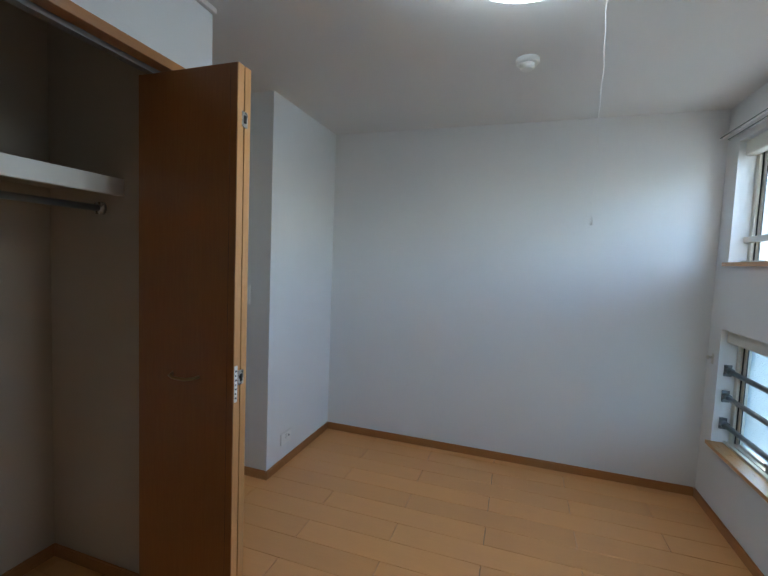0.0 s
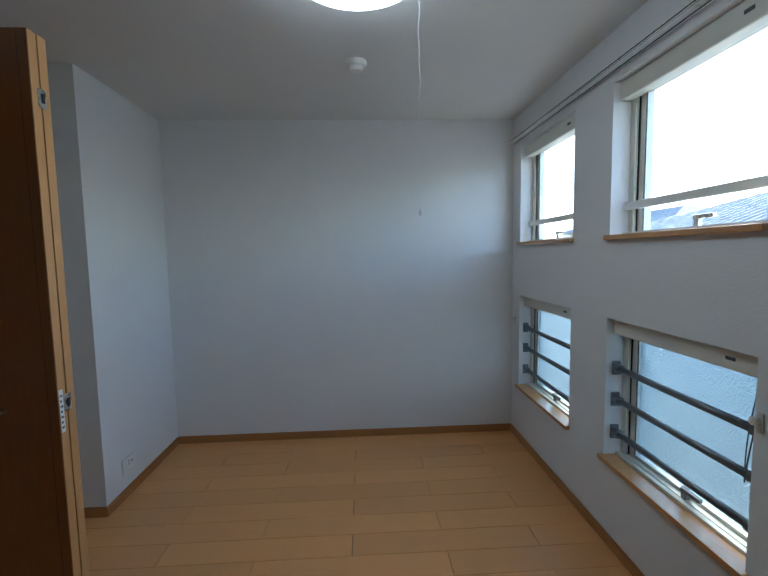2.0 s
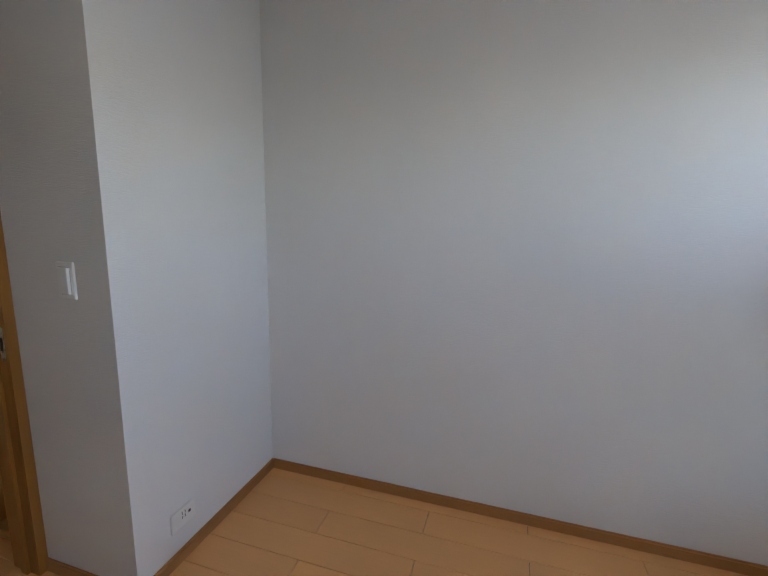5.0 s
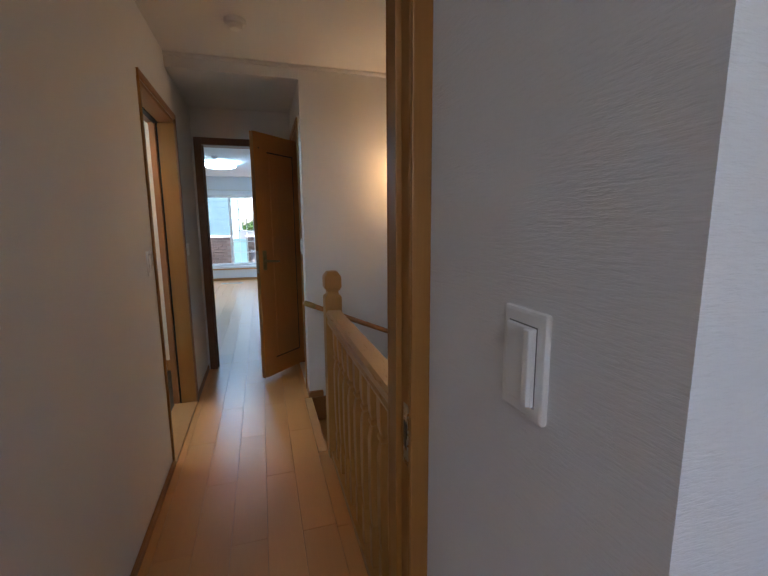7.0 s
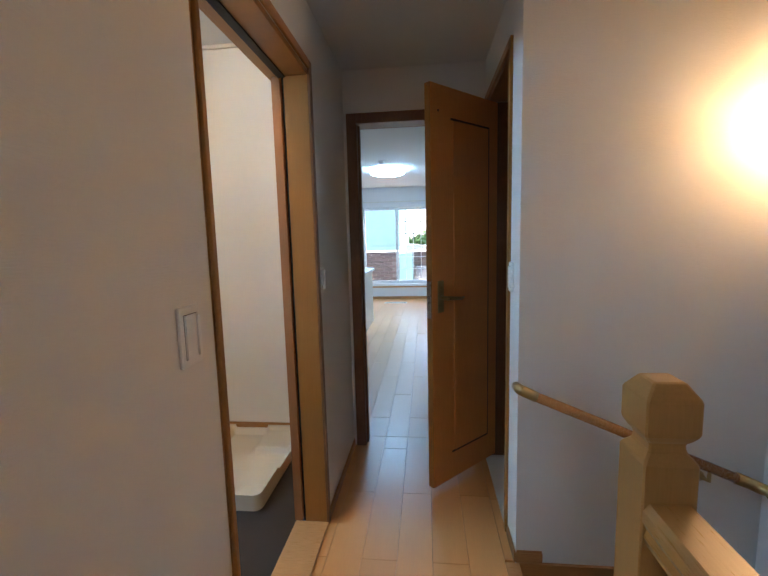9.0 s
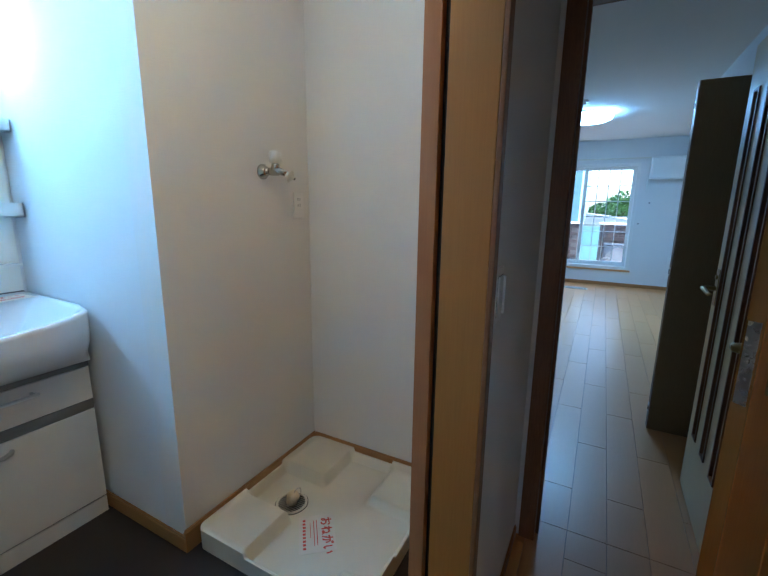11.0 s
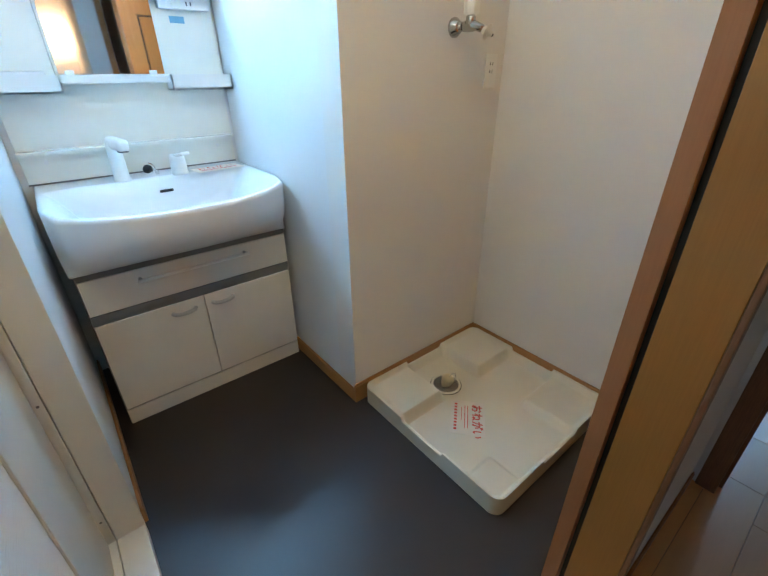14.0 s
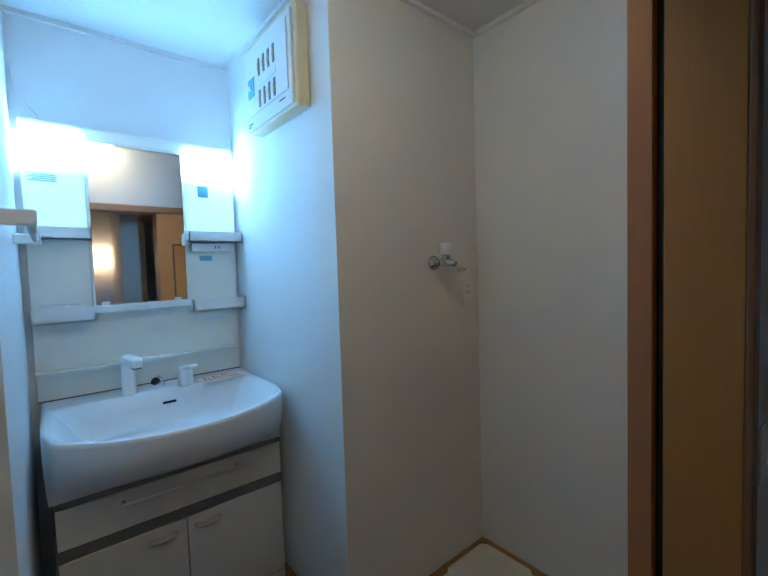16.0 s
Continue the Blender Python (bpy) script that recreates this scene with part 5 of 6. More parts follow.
hm = Matrix.Translation((tx - 0.003, AY + 0.072, tz + 0.032))
rr = []
for h, rad in ((0, 0.014), (0.003, 0.0235), (0.026, 0.0255), (0.042, 0.0255), (0.048, 0.022), (0.051, 0.014), (0.052, 0.0005)):
    rr.append([bm.verts.new(hm @ Vector((rad * (1 + 0.06 * math.cos(6 * a)) * math.cos(a), rad * (1 + 0.06 * math.cos(6 * a)) * math.sin(a), h))) for a in (2 * math.pi * k / 40 for k in range(40))])
for a, b in zip(rr, rr[1:]):
    for k in range(40):
        bm.faces.new((a[k], a[(k + 1) % 40], b[(k + 1) % 40], b[k]))
part("knob", bm, M_WHITE, wt, "ivory lobed knob", True)
nz = part("nozzle", tube([(tx - 0.014, AY + 0.116, tz - 0.010), (tx - 0.018, AY + 0.134, tz - 0.019), (tx - 0.0185, AY + 0.136, tz - 0.0200), (tx - 0.019, AY + 0.138, tz - 0.0212), (tx - 0.0195, AY + 0.140, tz - 0.022), (tx - 0.023, AY + 0.155, tz - 0.031)],
          [0.0125, 0.0125, 0.025, 0.025, 0.009, 0.008], 20), M_NOZZLE, wt, "white nozzle with a round collar", True)
part("mouth", tube([(tx - 0.0229, AY + 0.1545, tz - 0.0307), (tx - 0.0232, AY + 0.156, tz - 0.0316)], 0.005, 14), M_BLACK, nz, "dark mouth of the nozzle")
tagged(wt, "chrome washing machine tap with ivory knob", "tap")

# bathroom door on the washroom wall
bd = place("bathroom_door", WX0, 0.79, 0.0)
for y_, o_ in ((0.42, 1), (1.16, -1)):
    part("jamb_lining", boxes((WX0 - 0.003, -2.549, min(y_, y_ + o_ * 0.014), max(y_, y_ + o_ * 0.014), 0.056, 2.0), bev=0.002), M_CABINET, bd, "cream plastic lining")
    part("jamb_strip", boxes((-2.547, -2.522, min(y_, y_ + o_ * 0.016), max(y_, y_ + o_ * 0.016), 0.056, 2.0), bev=0.002), M_CABINET, bd)
part("head_lining", boxes((WX0 - 0.003, -2.522, 0.436, 1.144, 1.985, 2.0), bev=0.002), M_CABINET, bd)
sl_ = part("sill", boxes((WX0 - 0.003, -2.549, 0.42, 1.16, 0.0, 0.055), bev=0.003), M_CABINET, bd, "cream sill")
part("sill_strip", boxes((-2.547, -2.522, 0.42, 1.16, 0.0, 0.058), bev=0.002), M_CABINET, sl_)
for z_ in (0.16, 0.62, 1.2, 1.8):
    part("screw", lathe(0, 0, [(0.0035, 0), (0.0035, 0.001), (0, 0.0012)], 10, facing(-2.535, 0.436, z_, "+y")), M_GREY, bd)
part("seal", boxes((-2.522, -2.516, 0.425, 1.155, 0.03, 1.998)), M_BLACK, bd)
for a_, b_ in ((0.448, 0.789), (0.792, 1.132)):
    part("leaf", boxes((-2.528, -2.500, a_, b_, 0.066, 1.978), bev=0.004), M_CABINET, bd, "cream folding leaf")
tagged(bd, "cream folding bathroom door in a plastic frame", "bathroom door")
tb = place("towel_bar", WX0, 0.1, 1.52)
part("bar", tube([(WX0 - 0.060, -0.30, 1.60), (WX0 - 0.060, 0.36, 1.60)], 0.011, 14), M_WHITE, tb, smooth=True)
for y in (-0.30, 0.36):
    part("bracket", boxes((WX0 - 0.075, WX0, y - 0.012, y + 0.012, 1.582, 1.618), bev=0.005), M_WHITE, tb)
tagged(tb, "white plastic towel bar on the washroom wall", "towel bar")
cl = place("ceiling_lamp", -3.06, 1.12, WH)
part("shade", lathe(-3.06, 1.12, [(0.11, WH), (0.115, WH - 0.04), (0.10, WH - 0.070), (0.05, WH - 0.084), (0, WH - 0.086)], 32), M_LAMP_WASH, cl, "white round shade", True)
part("base", lathe(-3.06, 1.12, [(0.118, WH), (0.118, WH - 0.012), (0.112, WH - 0.012)], 32), M_WHITE, cl)
tagged(cl, "small round white washroom ceiling lamp", "ceiling lamp")

# ---- toilet room ----
tt = place("toilet", -4.75, 2.87, 0)
bm = bmesh.new()
def oval(bm, cx, cy, rx, ry, z):
    return [bm.verts.new((cx + rx * math.cos(a) * (1.0 if math.cos(a) > 0 else 0.85), cy + ry * math.sin(a), z)) for a in (2 * math.pi * k / 32 for k in range(32))]
def loft(rings):
    bm = bmesh.new()
    rs = [oval(bm, *r) for r in rings]
    for a, b in zip(rs, rs[1:]):
        for k in range(32):
            bm.faces.new((a[k], a[(k + 1) % 32], b[(k + 1) % 32], b[k]))
    bm.faces.new(rs[0][::-1])
    bm.faces.new(rs[-1])
    bmesh.ops.recalc_face_normals(bm, faces=bm.faces)
    return bm
bm.free()
part("pedestal", loft([(-4.70, 2.87, 0.22, 0.12, 0), (-4.70, 2.87, 0.20, 0.11, 0.10), (-4.66, 2.87, 0.22, 0.13, 0.25), (-4.62, 2.87, 0.27, 0.18, 0.36), (-4.62, 2.87, 0.28, 0.185, 0.39)]), M_TOILET, tt, smooth=True)
part("seat", loft([(-4.62, 2.87, 0.285, 0.19, 0.392), (-4.62, 2.87, 0.29, 0.195, 0.40), (-4.62, 2.87, 0.285, 0.19, 0.415)]), M_TOILET, tt, "beige toilet seat")
part("lid", loft([(-4.62, 2.87, 0.285, 0.19, 0.417), (-4.62, 2.87, 0.29, 0.195, 0.43), (-4.62, 2.87, 0.27, 0.18, 0.452)]), M_TOILET, tt, "closed beige lid", True)
part("tank", boxes((-5.17, -4.95, 2.66, 3.08, 0.42, 0.86), bev=0.02), M_TOILET, tt)
part("tank_lid", boxes((-5.175, -4.935, 2.645, 3.095, 0.86, 0.915), bev=0.018), M_TOILET, tt)
part("refill_spout", tube([(-5.05, 2.80, 0.905), (-5.05, 2.80, 1.02), (-5.045, 2.815, 1.055), (-5.04, 2.85, 1.06)], [0.024, 0.018, 0.016, 0.014], 14), M_TOILET, tt, smooth=True)
part("bidet_panel", boxes((-4.80, -4.42, 2.60, 2.685, 0.345, 0.425), bev=0.018), M_TOILET, tt, "bidet control arm")
part("button", boxes((-4.62, -4.57, 2.62, 2.665, 0.4245, 0.428), bev=0.001), M_BARS, tt)
part("button", boxes((-4.54, -4.51, 2.62, 2.665, 0.4245, 0.428), bev=0.001), M_BARS, tt)
part("flush_lever", boxes((-4.945, -4.925, 2.70, 2.75, 0.79, 0.81), bev=0.003), M_CHROME, tt)
part("supply_hose", tube([(-4.9, 2.65, 0.40), (-4.86, 2.60, 0.25), (-4.92, 2.58, 0.12), (-5.05, 2.60, 0.10), (-5.17, 2.62, 0.16)], 0.008, 8), M_BARS, tt, smooth=True)
tagged(tt, "beige toilet with cistern and bidet seat", "toilet")
tc_ = place("wall_cabinet", -5.0, 2.87, 1.62)
part("body", boxes((-5.18, -4.93, 2.46, 3.28, 1.70, 2.30), bev=0.003), M_CABINET, tc_)
part("door", boxes((-4.93, -4.912, 2.462, 2.868, 1.705, 1.985), bev=0.002), M_CABINET, tc_)
part("door", boxes((-4.93, -4.912, 2.872, 3.278, 1.705, 1.985), bev=0.002), M_CABINET, tc_)
part("door", boxes((-4.93, -4.912, 2.462, 3.278, 1.99, 2.295), bev=0.002), M_CABINET, tc_)
tagged(tc_, "cream wall cabinet above the toilet", "wall cabinet")

# ---- living room ----
ll = place("ceiling_lamp", -8.40, 1.36, 2.44)
part("base", lathe(-8.40, 1.36, [(0.12, 2.44), (0.12, 2.425), (0.27, 2.42), (0.27, 2.412)], 36), M_WHITE, ll)
part("shade", lathe(-8.40, 1.36, [(0.278, 2.416), (0.284, 2.40), (0.272, 2.372), (0.22, 2.350), (0.12, 2.338), (0, 2.336)], 48), M_LAMP_LIV, ll, "glowing white round shade", True)
tagged(ll, "round white living room ceiling lamp, switched on", "ceiling lamp")
detector(-7.70, 1.345, 2.44, "round white smoke detector on the living room ceiling")
f2, m2_, w2_ = folding_door(-5.515, -5.12, 2.43, radians(-90), 1.995, M_DOOR_DARK, M_OAK_DARK, "", False)
tagged(f2, "dark brown folding closet door, folded open", "closet door")
ac = place("air_conditioner", FX, 2.62, 1.72)
part("body", boxes((FX, FX + 0.20, 2.245, 3.0 - 0.004, 1.80, 2.13), bev=0.018), M_WHITE, ac)
part("louver", boxes((FX + 0.10, FX + 0.195, 2.28, 2.97, 1.79, 1.805), bev=0.003), M_WHITE, ac)
part("pipe_cover", boxes((FX, FX + 0.07, 2.225, 2.262, 1.58, 1.80), bev=0.006), M_WHITE, ac)
part("sensor", boxes((FX + 0.2, FX + 0.203, 2.86, 2.89, 2.05, 2.08)), M_DARK_PRINT, ac)
tagged(ac, "white wall air conditioner beside the balcony window", "air conditioner")
kc = place("kitchen_counter", -7.7, 0.6, 0)
part("body", boxes((-8.3, -7.35, -0.6, 1.08, 0, 0.83)), M_CABINET, kc)
part("worktop", boxes((-8.33, -7.32, -0.62, 1.115, 0.83, 0.868), bev=0.004), M_WHITE, kc, "white worktop")
tagged(kc, "white kitchen counter end in the living room", "counter")
fv = place("floor_vent", -10.15, 1.30, 0)
part("frame", boxes((-10.22, -10.06, 1.08, 1.55, 0, 0.006), bev=0.002), M_ALU, fv)
for k in range(6):
    part("slot", boxes((-10.205 + 0.024 * k, -10.195 + 0.024 * k, 1.10, 1.53, 0.006, 0.0066)), M_GREY, fv)
tagged(fv, "metal floor vent grille before the balcony window", "floor vent")

# balcony window
lw = place("window_5", FX - 0.08, 1.3, LZ0)
f = 0.05
part("window_frame", boxes((-10.84, FX + 0.012, LW0, LW0 + f, LZ0, LZ1), (-10.84, FX + 0.012, LW1 - f, LW1, LZ0, LZ1), (-10.84, FX + 0.012, LW0 + f, LW1 - f, LZ0, LZ0 + f), (-10.84, FX + 0.012, LW0 + f, LW1 - f, LZ1 - f, LZ1), bev=0.004), M_WHITE, lw)
part("window_sill", boxes((FX, FX + 0.03, LW0 - 0.03, LW1 + 0.03, LZ0 - 0.03, LZ0), bev=0.003), M_SILL, lw)
half = (LW0 + LW1) / 2
for a, b, x in ((LW0 + f, half + 0.03, -10.77), (half - 0.03, LW1 - f, -10.81)):
    part("sash", boxes((x - 0.018, x + 0.018, a, a + 0.05, LZ0 + f, LZ1 - f), (x - 0.018, x + 0.018, b - 0.05, b, LZ0 + f, LZ1 - f),
                       (x - 0.018, x + 0.018, a + 0.05, b - 0.05, LZ0 + f, LZ0 + f + 0.07), (x - 0.018, x + 0.018, a + 0.05, b - 0.05, LZ1 - f - 0.05, LZ1 - f), bev=0.003), M_WHITE, lw)
    p = part("pane", boxes((x - 0.003, x + 0.003, a + 0.048, b - 0.048, LZ0 + f + 0.068, LZ1 - f - 0.048)), M_GLASS, lw)
    p.visible_shadow = False
ga, gb, gz0, gz1 = half + 0.02, LW1 - f - 0.05, LZ0 + 0.12, LZ1 - 0.10
for k in range(1, 4):
    y = ga + (gb - ga) * k / 4
    part("glazing_bar", boxes((-10.822, -10.80, y - 0.008, y + 0.008, gz0, gz1)), M_WHITE, lw)
for k in range(1, 6):
    z = gz0 + (gz1 - gz0) * k / 6
    part("glazing_bar", boxes((-10.8215, -10.8005, ga, gb, z - 0.008, z + 0.008)), M_WHITE, lw)
tagged(lw, "white sliding balcony window with a barred right sash", "window", kind="structure")
cr = place("curtain_rail", FX + 0.05, 1.3, 2.13)
part("rail", boxes((FX + 0.04, FX + 0.06, LW0 - 0.12, LW1 + 0.12, 2.12, 2.14), bev=0.003), M_ALU, cr)
for y in (LW0, half, LW1):
    part("bracket", boxes((FX, FX + 0.05, y - 0.01, y + 0.01, 2.135, 2.15)), M_ALU, cr)
tagged(cr, "cream curtain rail over the balcony window", "curtain rail")
for z, y in ((1.42, 2.30), (1.08, 2.18)):
    k = place("wall_peg", FX, y, z)
    part("peg", lathe(0, 0, [(0.012, 0), (0.012, 0.006), (0, 0.008)], 12, facing(FX, y, z, "+x")), M_BARS, k)
    tagged(k, "small dark cover on the living room wall", "wall cover")

# ---- outside: balcony, houses, trees, ground ----
slab("balcony_floor", -12.2, -10.86, -2.0, 4.0, -0.2, 0.05, M_RENDER, "grey balcony floor slab", "balcony")
slab("ground", -900, 900, -900, 900, -3.6, -3.1, M_GROUND, "dark ground far below", "ground")
bp = place("balcony_parapet", -12.1, 0.6, 0.05)
part("core", boxes((-12.20, -12.045, -2.0, 1.28, 0.05, 1.0)), M_MORTAR, bp)
part("coping", boxes((-12.22, -12.00, -2.0, 1.31, 1.0, 1.04), bev=0.005), M_WHITE, bp, "white coping")
part("core", boxes((-12.20, -12.045, 1.62, 4.0, 0.05, 1.0)), M_MORTAR, bp)
part("coping", boxes((-12.22, -12.00, 1.60, 4.0, 1.0, 1.04), bev=0.005), M_WHITE, bp, "white coping")
part("railing_panel", boxes((-12.14, -12.12, 1.28, 1.62, 0.12, 0.95)), M_BALCONY, bp, "frosted balcony panel")
tagged(bp, "brown brick balcony parapet with white coping", "parapet")
ou = place("outdoor_unit", -11.6, 2.05, 0.05)
part("case", boxes((-11.78, -11.48, 1.72, 2.42, 0.11, 0.66), bev=0.012), M_DARK_PRINT, ou)
part("grille", lathe(0, 0, [(0.21, 0), (0.21, 0.008), (0.19, 0.010), (0.19, 0.002), (0, 0.002)], 36, facing(-11.48, 1.97, 0.38, "+x")), M_GREY, ou)
part("foot", boxes((-11.77, -11.49, 1.78, 1.84, 0.05, 0.11)), M_GREY, ou)
part("foot", boxes((-11.77, -11.49, 2.30, 2.36, 0.05, 0.11)), M_GREY, ou)
tagged(ou, "grey air conditioner unit on the balcony", "outdoor unit")
hs = place("drying_stand", -11.4, 1.75, 0.05)
part("loop", tube([(-11.35, 1.62 + 0.17 * (1 - math.cos(a)), 0.06 + 0.36 * math.sin(a)) for a in (math.pi * k / 14 for k in range(15))], 0.010, 8), M_GREY, hs, smooth=True)
tagged(hs, "dark curved tube standing on the balcony", "tube stand")


def house(x0, x1, y0, y1, zw, zr, label, ridge_y=True):
    h = place("house", (x0 + x1) / 2, (y0 + y1) / 2, -3.1)
    part("wall", boxes((x0, x1, y0, y1, -3.1, zw)), M_RENDER, h)
    o = 0.5
    xm, ym = (x0 + x1) / 2, (y0 + y1) / 2
    q = min(x1 - x0, y1 - y0) / 2
    A = [Vector((x0 - o, y0 - o, zw)), Vector((x1 + o, y0 - o, zw)), Vector((x1 + o, y1 + o, zw)), Vector((x0 - o, y1 + o, zw))]
    Rr = [Vector((xm, y0 + q, zr)), Vector((xm, y1 - q, zr))]
    bm = bmesh.new()
    n = 22
    def courses(a, b, c, d):
        rows_ = []
        for k in range(n + 1):
            t = k / n
            p, s = a.lerp(d, t), b.lerp(c, t)
            rows_.append((p, s))
        for k in range(n):
            (p, s), (p2, s2) = rows_[k], rows_[k + 1]
            lift = Vector((0, 0, 0.035))
            vs = [bm.verts.new(v) for v in (p + lift, s + lift, s2, p2)]
            bm.faces.new(vs)
            vs = [bm.verts.new(v) for v in (p, s, s + lift, p + lift)]
            bm.faces.new(vs)
    courses(A[3], A[0], Rr[0], Rr[1])
    courses(A[0], A[1], Rr[0], Rr[0])
    courses(A[1], A[2], Rr[1], Rr[0])
    courses(A[2], A[3], Rr[1], Rr[1])
    rf = part("roof", bm, M_ROOF, h, "blue-grey tiled hip roof")
    part("ridge", tube([Rr[0], Rr[1]], 0.09, 10), M_ROOF, rf)
    ribs = bmesh.new()
    lift = Vector((0, 0, 0.05))
    for a, b, c, d in ((A[3], A[0], Rr[0], Rr[1]), (A[0], A[1], Rr[0], Rr[0])):
        run = (b - a).length
        u, up = (b - a) / run, ((c + d) / 2 - (a + b) / 2)
        up -= u * up.dot(u)
        s_d, s_c = (d - a).dot(u), (c - a).dot(u)
        for k in range(1, int(run / 0.32)):
            q_ = 0.32 * k
            reach = min(1.0, q_ / max(s_d, 1e-3), (run - q_) / max(run - s_c, 1e-3))
            tube([a + u * q_ + lift, a + u * q_ + up * reach + lift], 0.055, 5, ribs)
    part("tile_ribs", ribs, M_ROOF, rf)
    for a, b in ((A[0], Rr[0]), (A[1], Rr[0]), (A[2], Rr[1]), (A[3], Rr[1])):
        part("hip_tile", tube([a, b], 0.075, 8), M_ROOF, rf)
    for k in range(3):
        y = y0 + (y1 - y0) * (k + 0.5) / 3
        wn_ = part("window", boxes((x0 - 0.02, x0 + 0.02, y - 0.8, y + 0.8, zw - 1.7, zw - 0.5)), M_DARK_PRINT, h)
        part("window_frame", boxes((x0 - 0.05, x0 - 0.02, y - 0.85, y + 0.85, zw - 0.5, zw - 0.42), (x0 - 0.05, x0 - 0.02, y - 0.85, y + 0.85, zw - 1.78, zw - 1.7)), M_ALU, wn_)
    return tagged(h, label, "house")


house(11.5, 18.5, 9.8, 17.1, 1.85, 3.27, "neighbouring house with a blue-grey tiled roof")
house(19.0, 27.0, 23.0, 36.0, 2.9, 4.3, "farther house with a grey tiled roof")
an = place("aerial", 15.3, 14.7, 2.8)
part("mast", tube([(15.3, 14.7, 2.75), (15.3, 14.7, 4.42)], 0.02, 8), M_BARS, an)
part("boom", tube([(15.3, 14.55, 4.4), (15.3, 15.25, 4.4)], 0.012, 8), M_BARS, an)
for k in range(6):
    part("rod", tube([(15.12, 14.6 + 0.12 * k, 4.4), (15.48, 14.6 + 0.12 * k, 4.4)], 0.007, 6), M_BARS, an)
tagged(an, "thin television aerial on the neighbouring roof", "aerial")
fb = place("neighbour_block", -24, -2.5, -3.1)
part("wall", boxes((-30, -20, -14, 0.80, -3.1, 7.5)), M_SIDING, fb)
for k in range(40):
    part("siding", boxes((-20.0, -19.975, -14, 0.80, -3.1 + 0.26 * k, -2.86 + 0.26 * k), bev=0.0), M_SIDING, fb)
tagged(fb, "pale sided building behind the balcony", "building")


def tree(x, y, h, r, seed):
    rnd = random.Random(seed)
    t = place("tree", x, y, -3.1)
    tr = tube([(x, y, -3.1), (x + 0.1, y, -3.1 + h * 0.35), (x - 0.05, y + 0.1, -3.1 + h * 0.75)], [0.28, 0.2, 0.07], 10)
    for k in range(7):
        a = rnd.uniform(0, 6.28)
        b = Vector((x, y, -3.1 + h * rnd.uniform(0.3, 0.55)))
        e = b + Vector((math.cos(a) * r * 0.7, math.sin(a) * r * 0.7, h * 0.25))
        tube([b, b.lerp(e, 0.5) + Vector((0, 0, 0.2)), e], [0.09, 0.06, 0.02], 6, tr)
    part("trunk", tr, M_BARK, t)
    verts, faces = [], []
    for k in range(2200):
        d = Vector((rnd.gauss(0, 1), rnd.gauss(0, 1), rnd.gauss(0, 1))).normalized()
        lob = 0.72 + 0.28 * math.sin(3.1 * d.x + seed) * math.cos(2.7 * d.y + d.z * 3 + seed)
        c = Vector((x, y, -3.1 + h * 0.66)) + Vector((d.x * r, d.y * r, d.z * h * 0.34)) * lob * rnd.uniform(0.55, 1.0)
        u = Vector((rnd.gauss(0, 1), rnd.gauss(0, 1), rnd.gauss(0, 1))).normalized()
        v = u.orthogonal().normalized()
        s = rnd.uniform(0.09, 0.21)
        i = len(verts)
        verts += [c + u * s, c + v * s * 0.6, c - u * s, c - v * s * 0.6]
        faces.append((i, i + 1, i + 2, i + 3))
    me = bpy.data.meshes.new("crown")
    me.from_pydata([tuple(v) for v in verts], [], faces)
    me.materials.append(M_LEAF)
    cr_ = new("crown", me)
    cr_.parent = t
    cr_.matrix_parent_inverse = world_of(t).inverted()
    tagged(t, "leafy green tree beyond the balcony", "tree", "trees beyond the balcony")


for k in range(11):
    tree(-46 - 3.0 * (k % 3), -9.5 + 2.05 * k, 5.7 + 0.5 * math.sin(2.3 * k), 2.1 + 0.35 * math.cos(1.7 * k), k + 3)
house(-31.0, -25.0, -3.0, 3.4, 0.55, 1.0, "low white house beyond the balcony")
house(-32.0, -26.0, 5.0, 11.0, 0.50, 0.95, "low white house with a grey roof beyond the balcony")

# ---- floor planks and bricks ----
plank_cache = {}


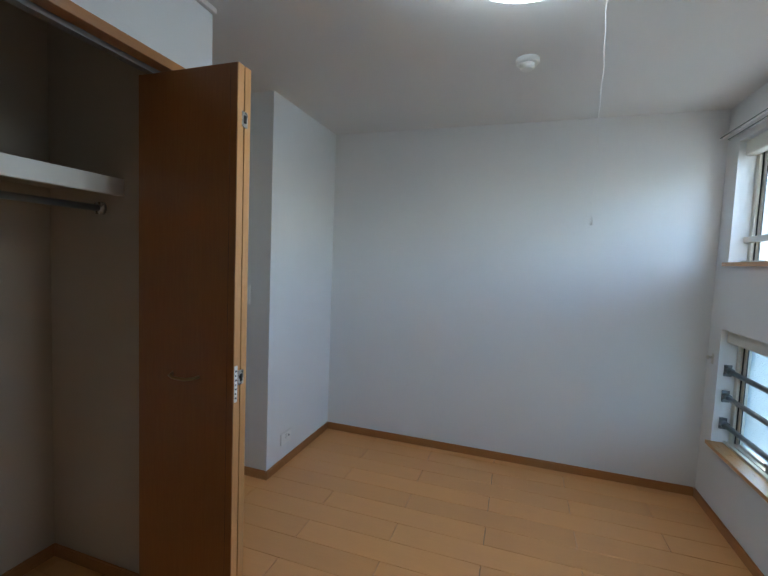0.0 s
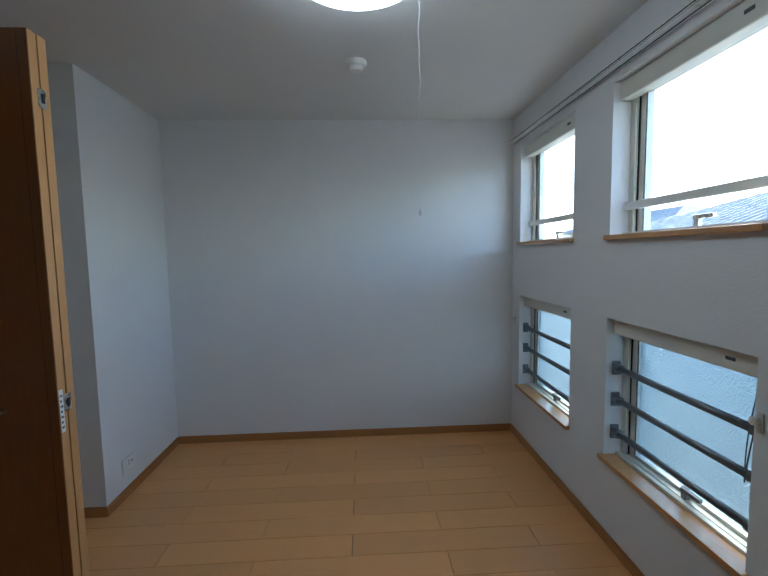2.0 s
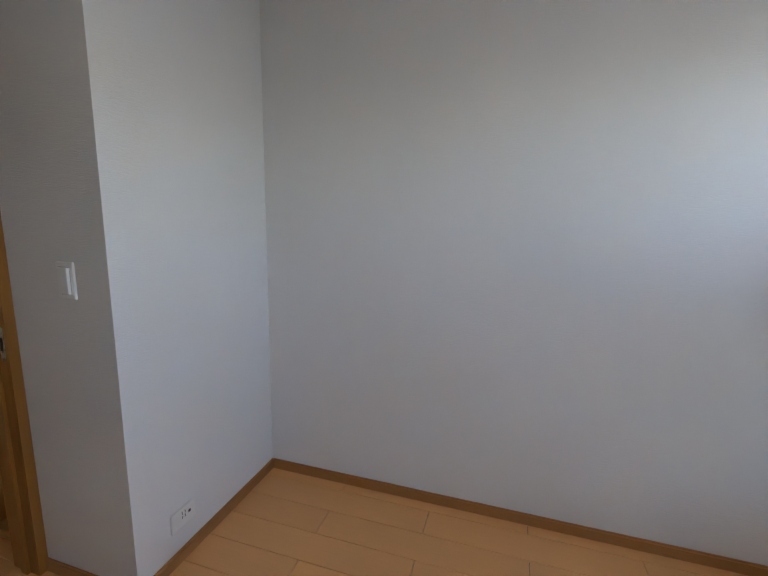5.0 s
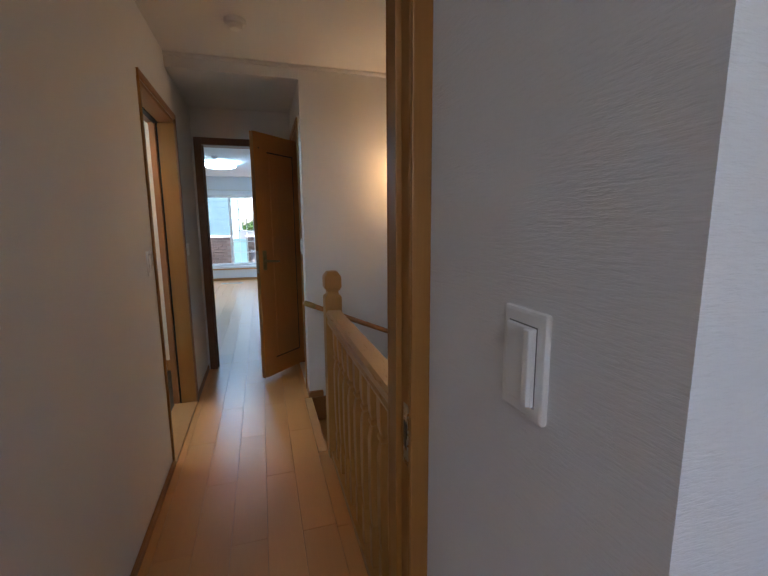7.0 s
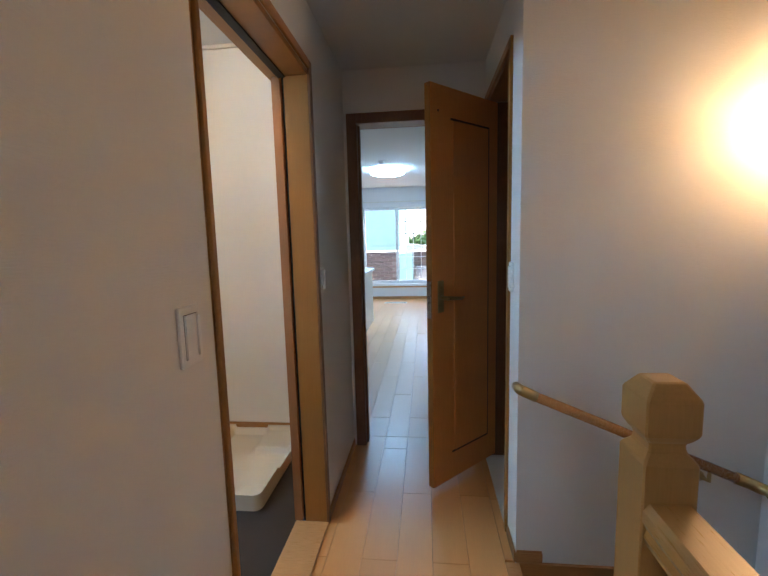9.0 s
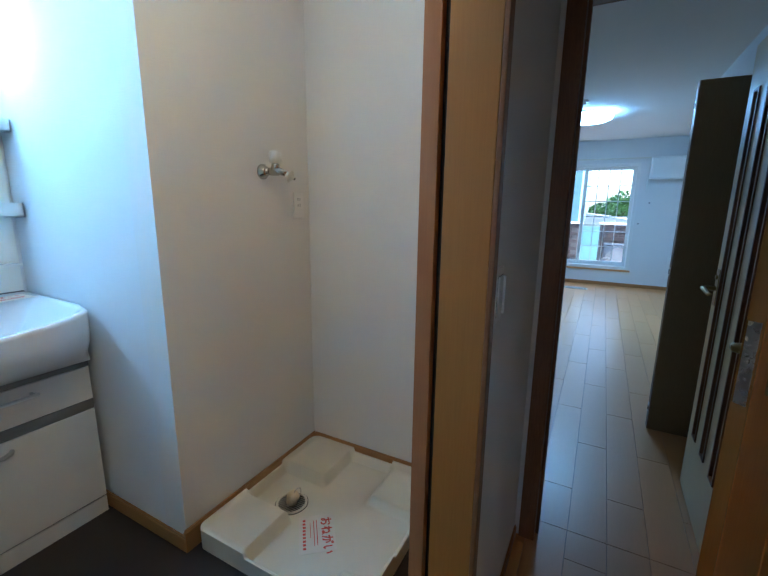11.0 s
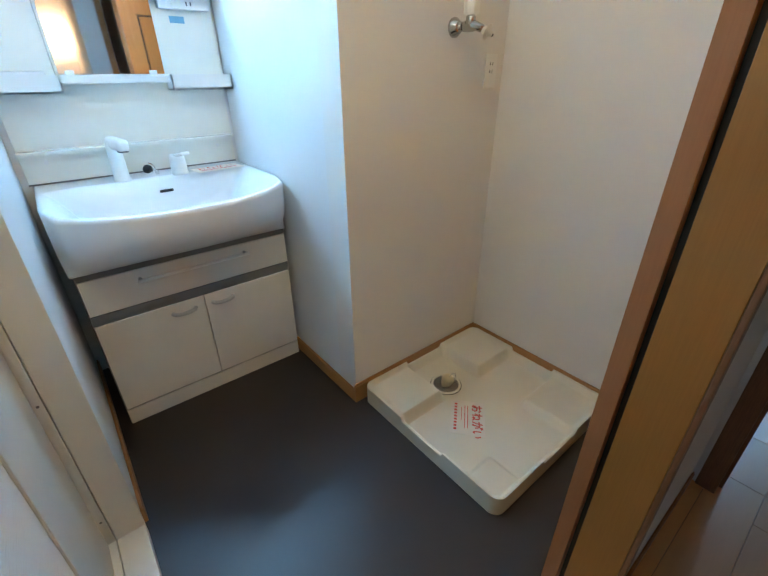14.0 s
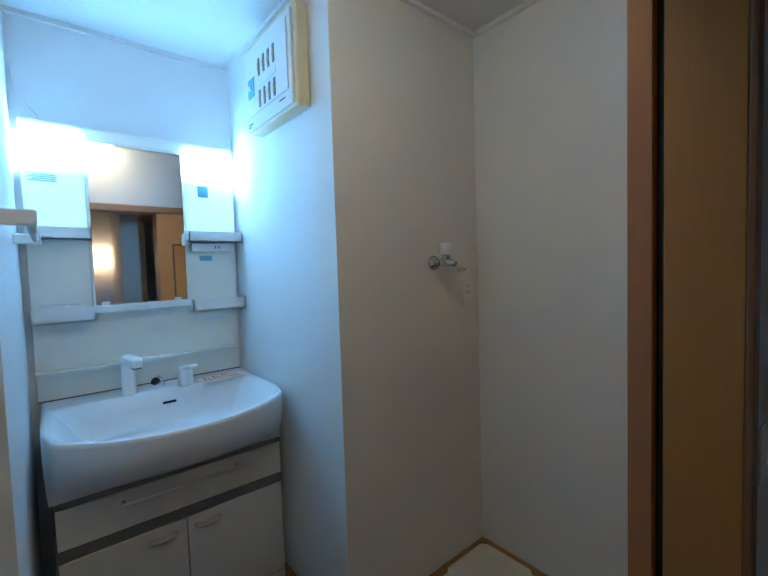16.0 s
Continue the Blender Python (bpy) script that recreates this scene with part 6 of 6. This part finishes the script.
def plank(x0, x1, y0, y1, parent):
    key = (round(x1 - x0, 3), round(y1 - y0, 3))
    if key not in plank_cache:
        bm = boxes((0, key[0], 0, key[1], -0.012, 0.0))
        top = [e for e in bm.edges if all(v.co.z > -0.001 for v in e.verts)]
        bmesh.ops.bevel(bm, geom=top, offset=0.0011, segments=1, affect="EDGES")
        me = bpy.data.meshes.new("plank")
        bm.to_mesh(me)
        bm.free()
        me.materials.append(M_PLANK)
        plank_cache[key] = me
    ob = new("plank", plank_cache[key])
    ob.parent = parent
    ob.matrix_parent_inverse = world_of(parent).inverted()
    ob.location = (x0, y0, 0)


def lay(name, x0, x1, y0, y1, w, length, shift, label, first=None, gap=0.0011):
    fl = tagged(place(name, x0, y0, 0), label, "floor", kind="structure")
    r = 0
    y = y1
    while y > y0 + 1e-3:
        ya = max(y - (first if first and r == 0 else w), y0)
        off = shift + (length / 2 if r % 2 else 0)
        k = math.floor((x0 - off) / length)
        while off + k * length < x1 - 1e-3:
            a, b = max(x0, off + k * length), min(x1, off + (k + 1) * length)
            if b - a > 0.01:
                plank(a + gap, b - gap, ya + 0.7 * gap, y - 0.7 * gap, fl)
            k += 1
        y = ya
        r += 1
    return fl


lay("floor", -1.09, BX1, -1.60, BY1, 0.1500, 0.907, 0.856, "beech-coloured plank floor of the bedroom", 0.066, 0.0017)
lay("floor_hall", LX - 0.12, -1.09, HY0, 2.262, 0.1480, 0.905, -0.12, "beech-coloured plank floor of the hall", gap=0.0007)
lay("floor_rail_edge", -2.53, -1.09, 2.262, 2.41, 0.148, 0.905, -0.1, "plank floor edge under the stair railing")
lay("floor_toilet_edge", LX - 0.12, SX, 2.262, HY1, 0.043, 0.905, -0.1, "plank floor strip along the toilet wall")
lay("floor_living", FX, -4.35, -2.6, 3.0, 0.1480, 0.905, 0.3325, "beech-coloured plank floor of the living room", 0.145, 0.0009)

bme = boxes((0, 0.045, 0, 0.20, 0, 0.062), bev=0.003)
brick_me = bpy.data.meshes.new("brick")
bme.to_mesh(brick_me)
bme.free()
brick_me.materials.append(M_BRICK)
for r in range(12):
    for a0, a1 in ((-0.6, 1.27), (1.64, 3.6)):
        y = a0 + (0.108 if r % 2 else 0)
        while y + 0.2 <= a1 + 0.01:
            ob = new("brick", brick_me)
            ob.parent = bp
            ob.matrix_parent_inverse = world_of(bp).inverted()
            ob.location = (-12.05, y, 0.075 + 0.077 * r)
            y += 0.216
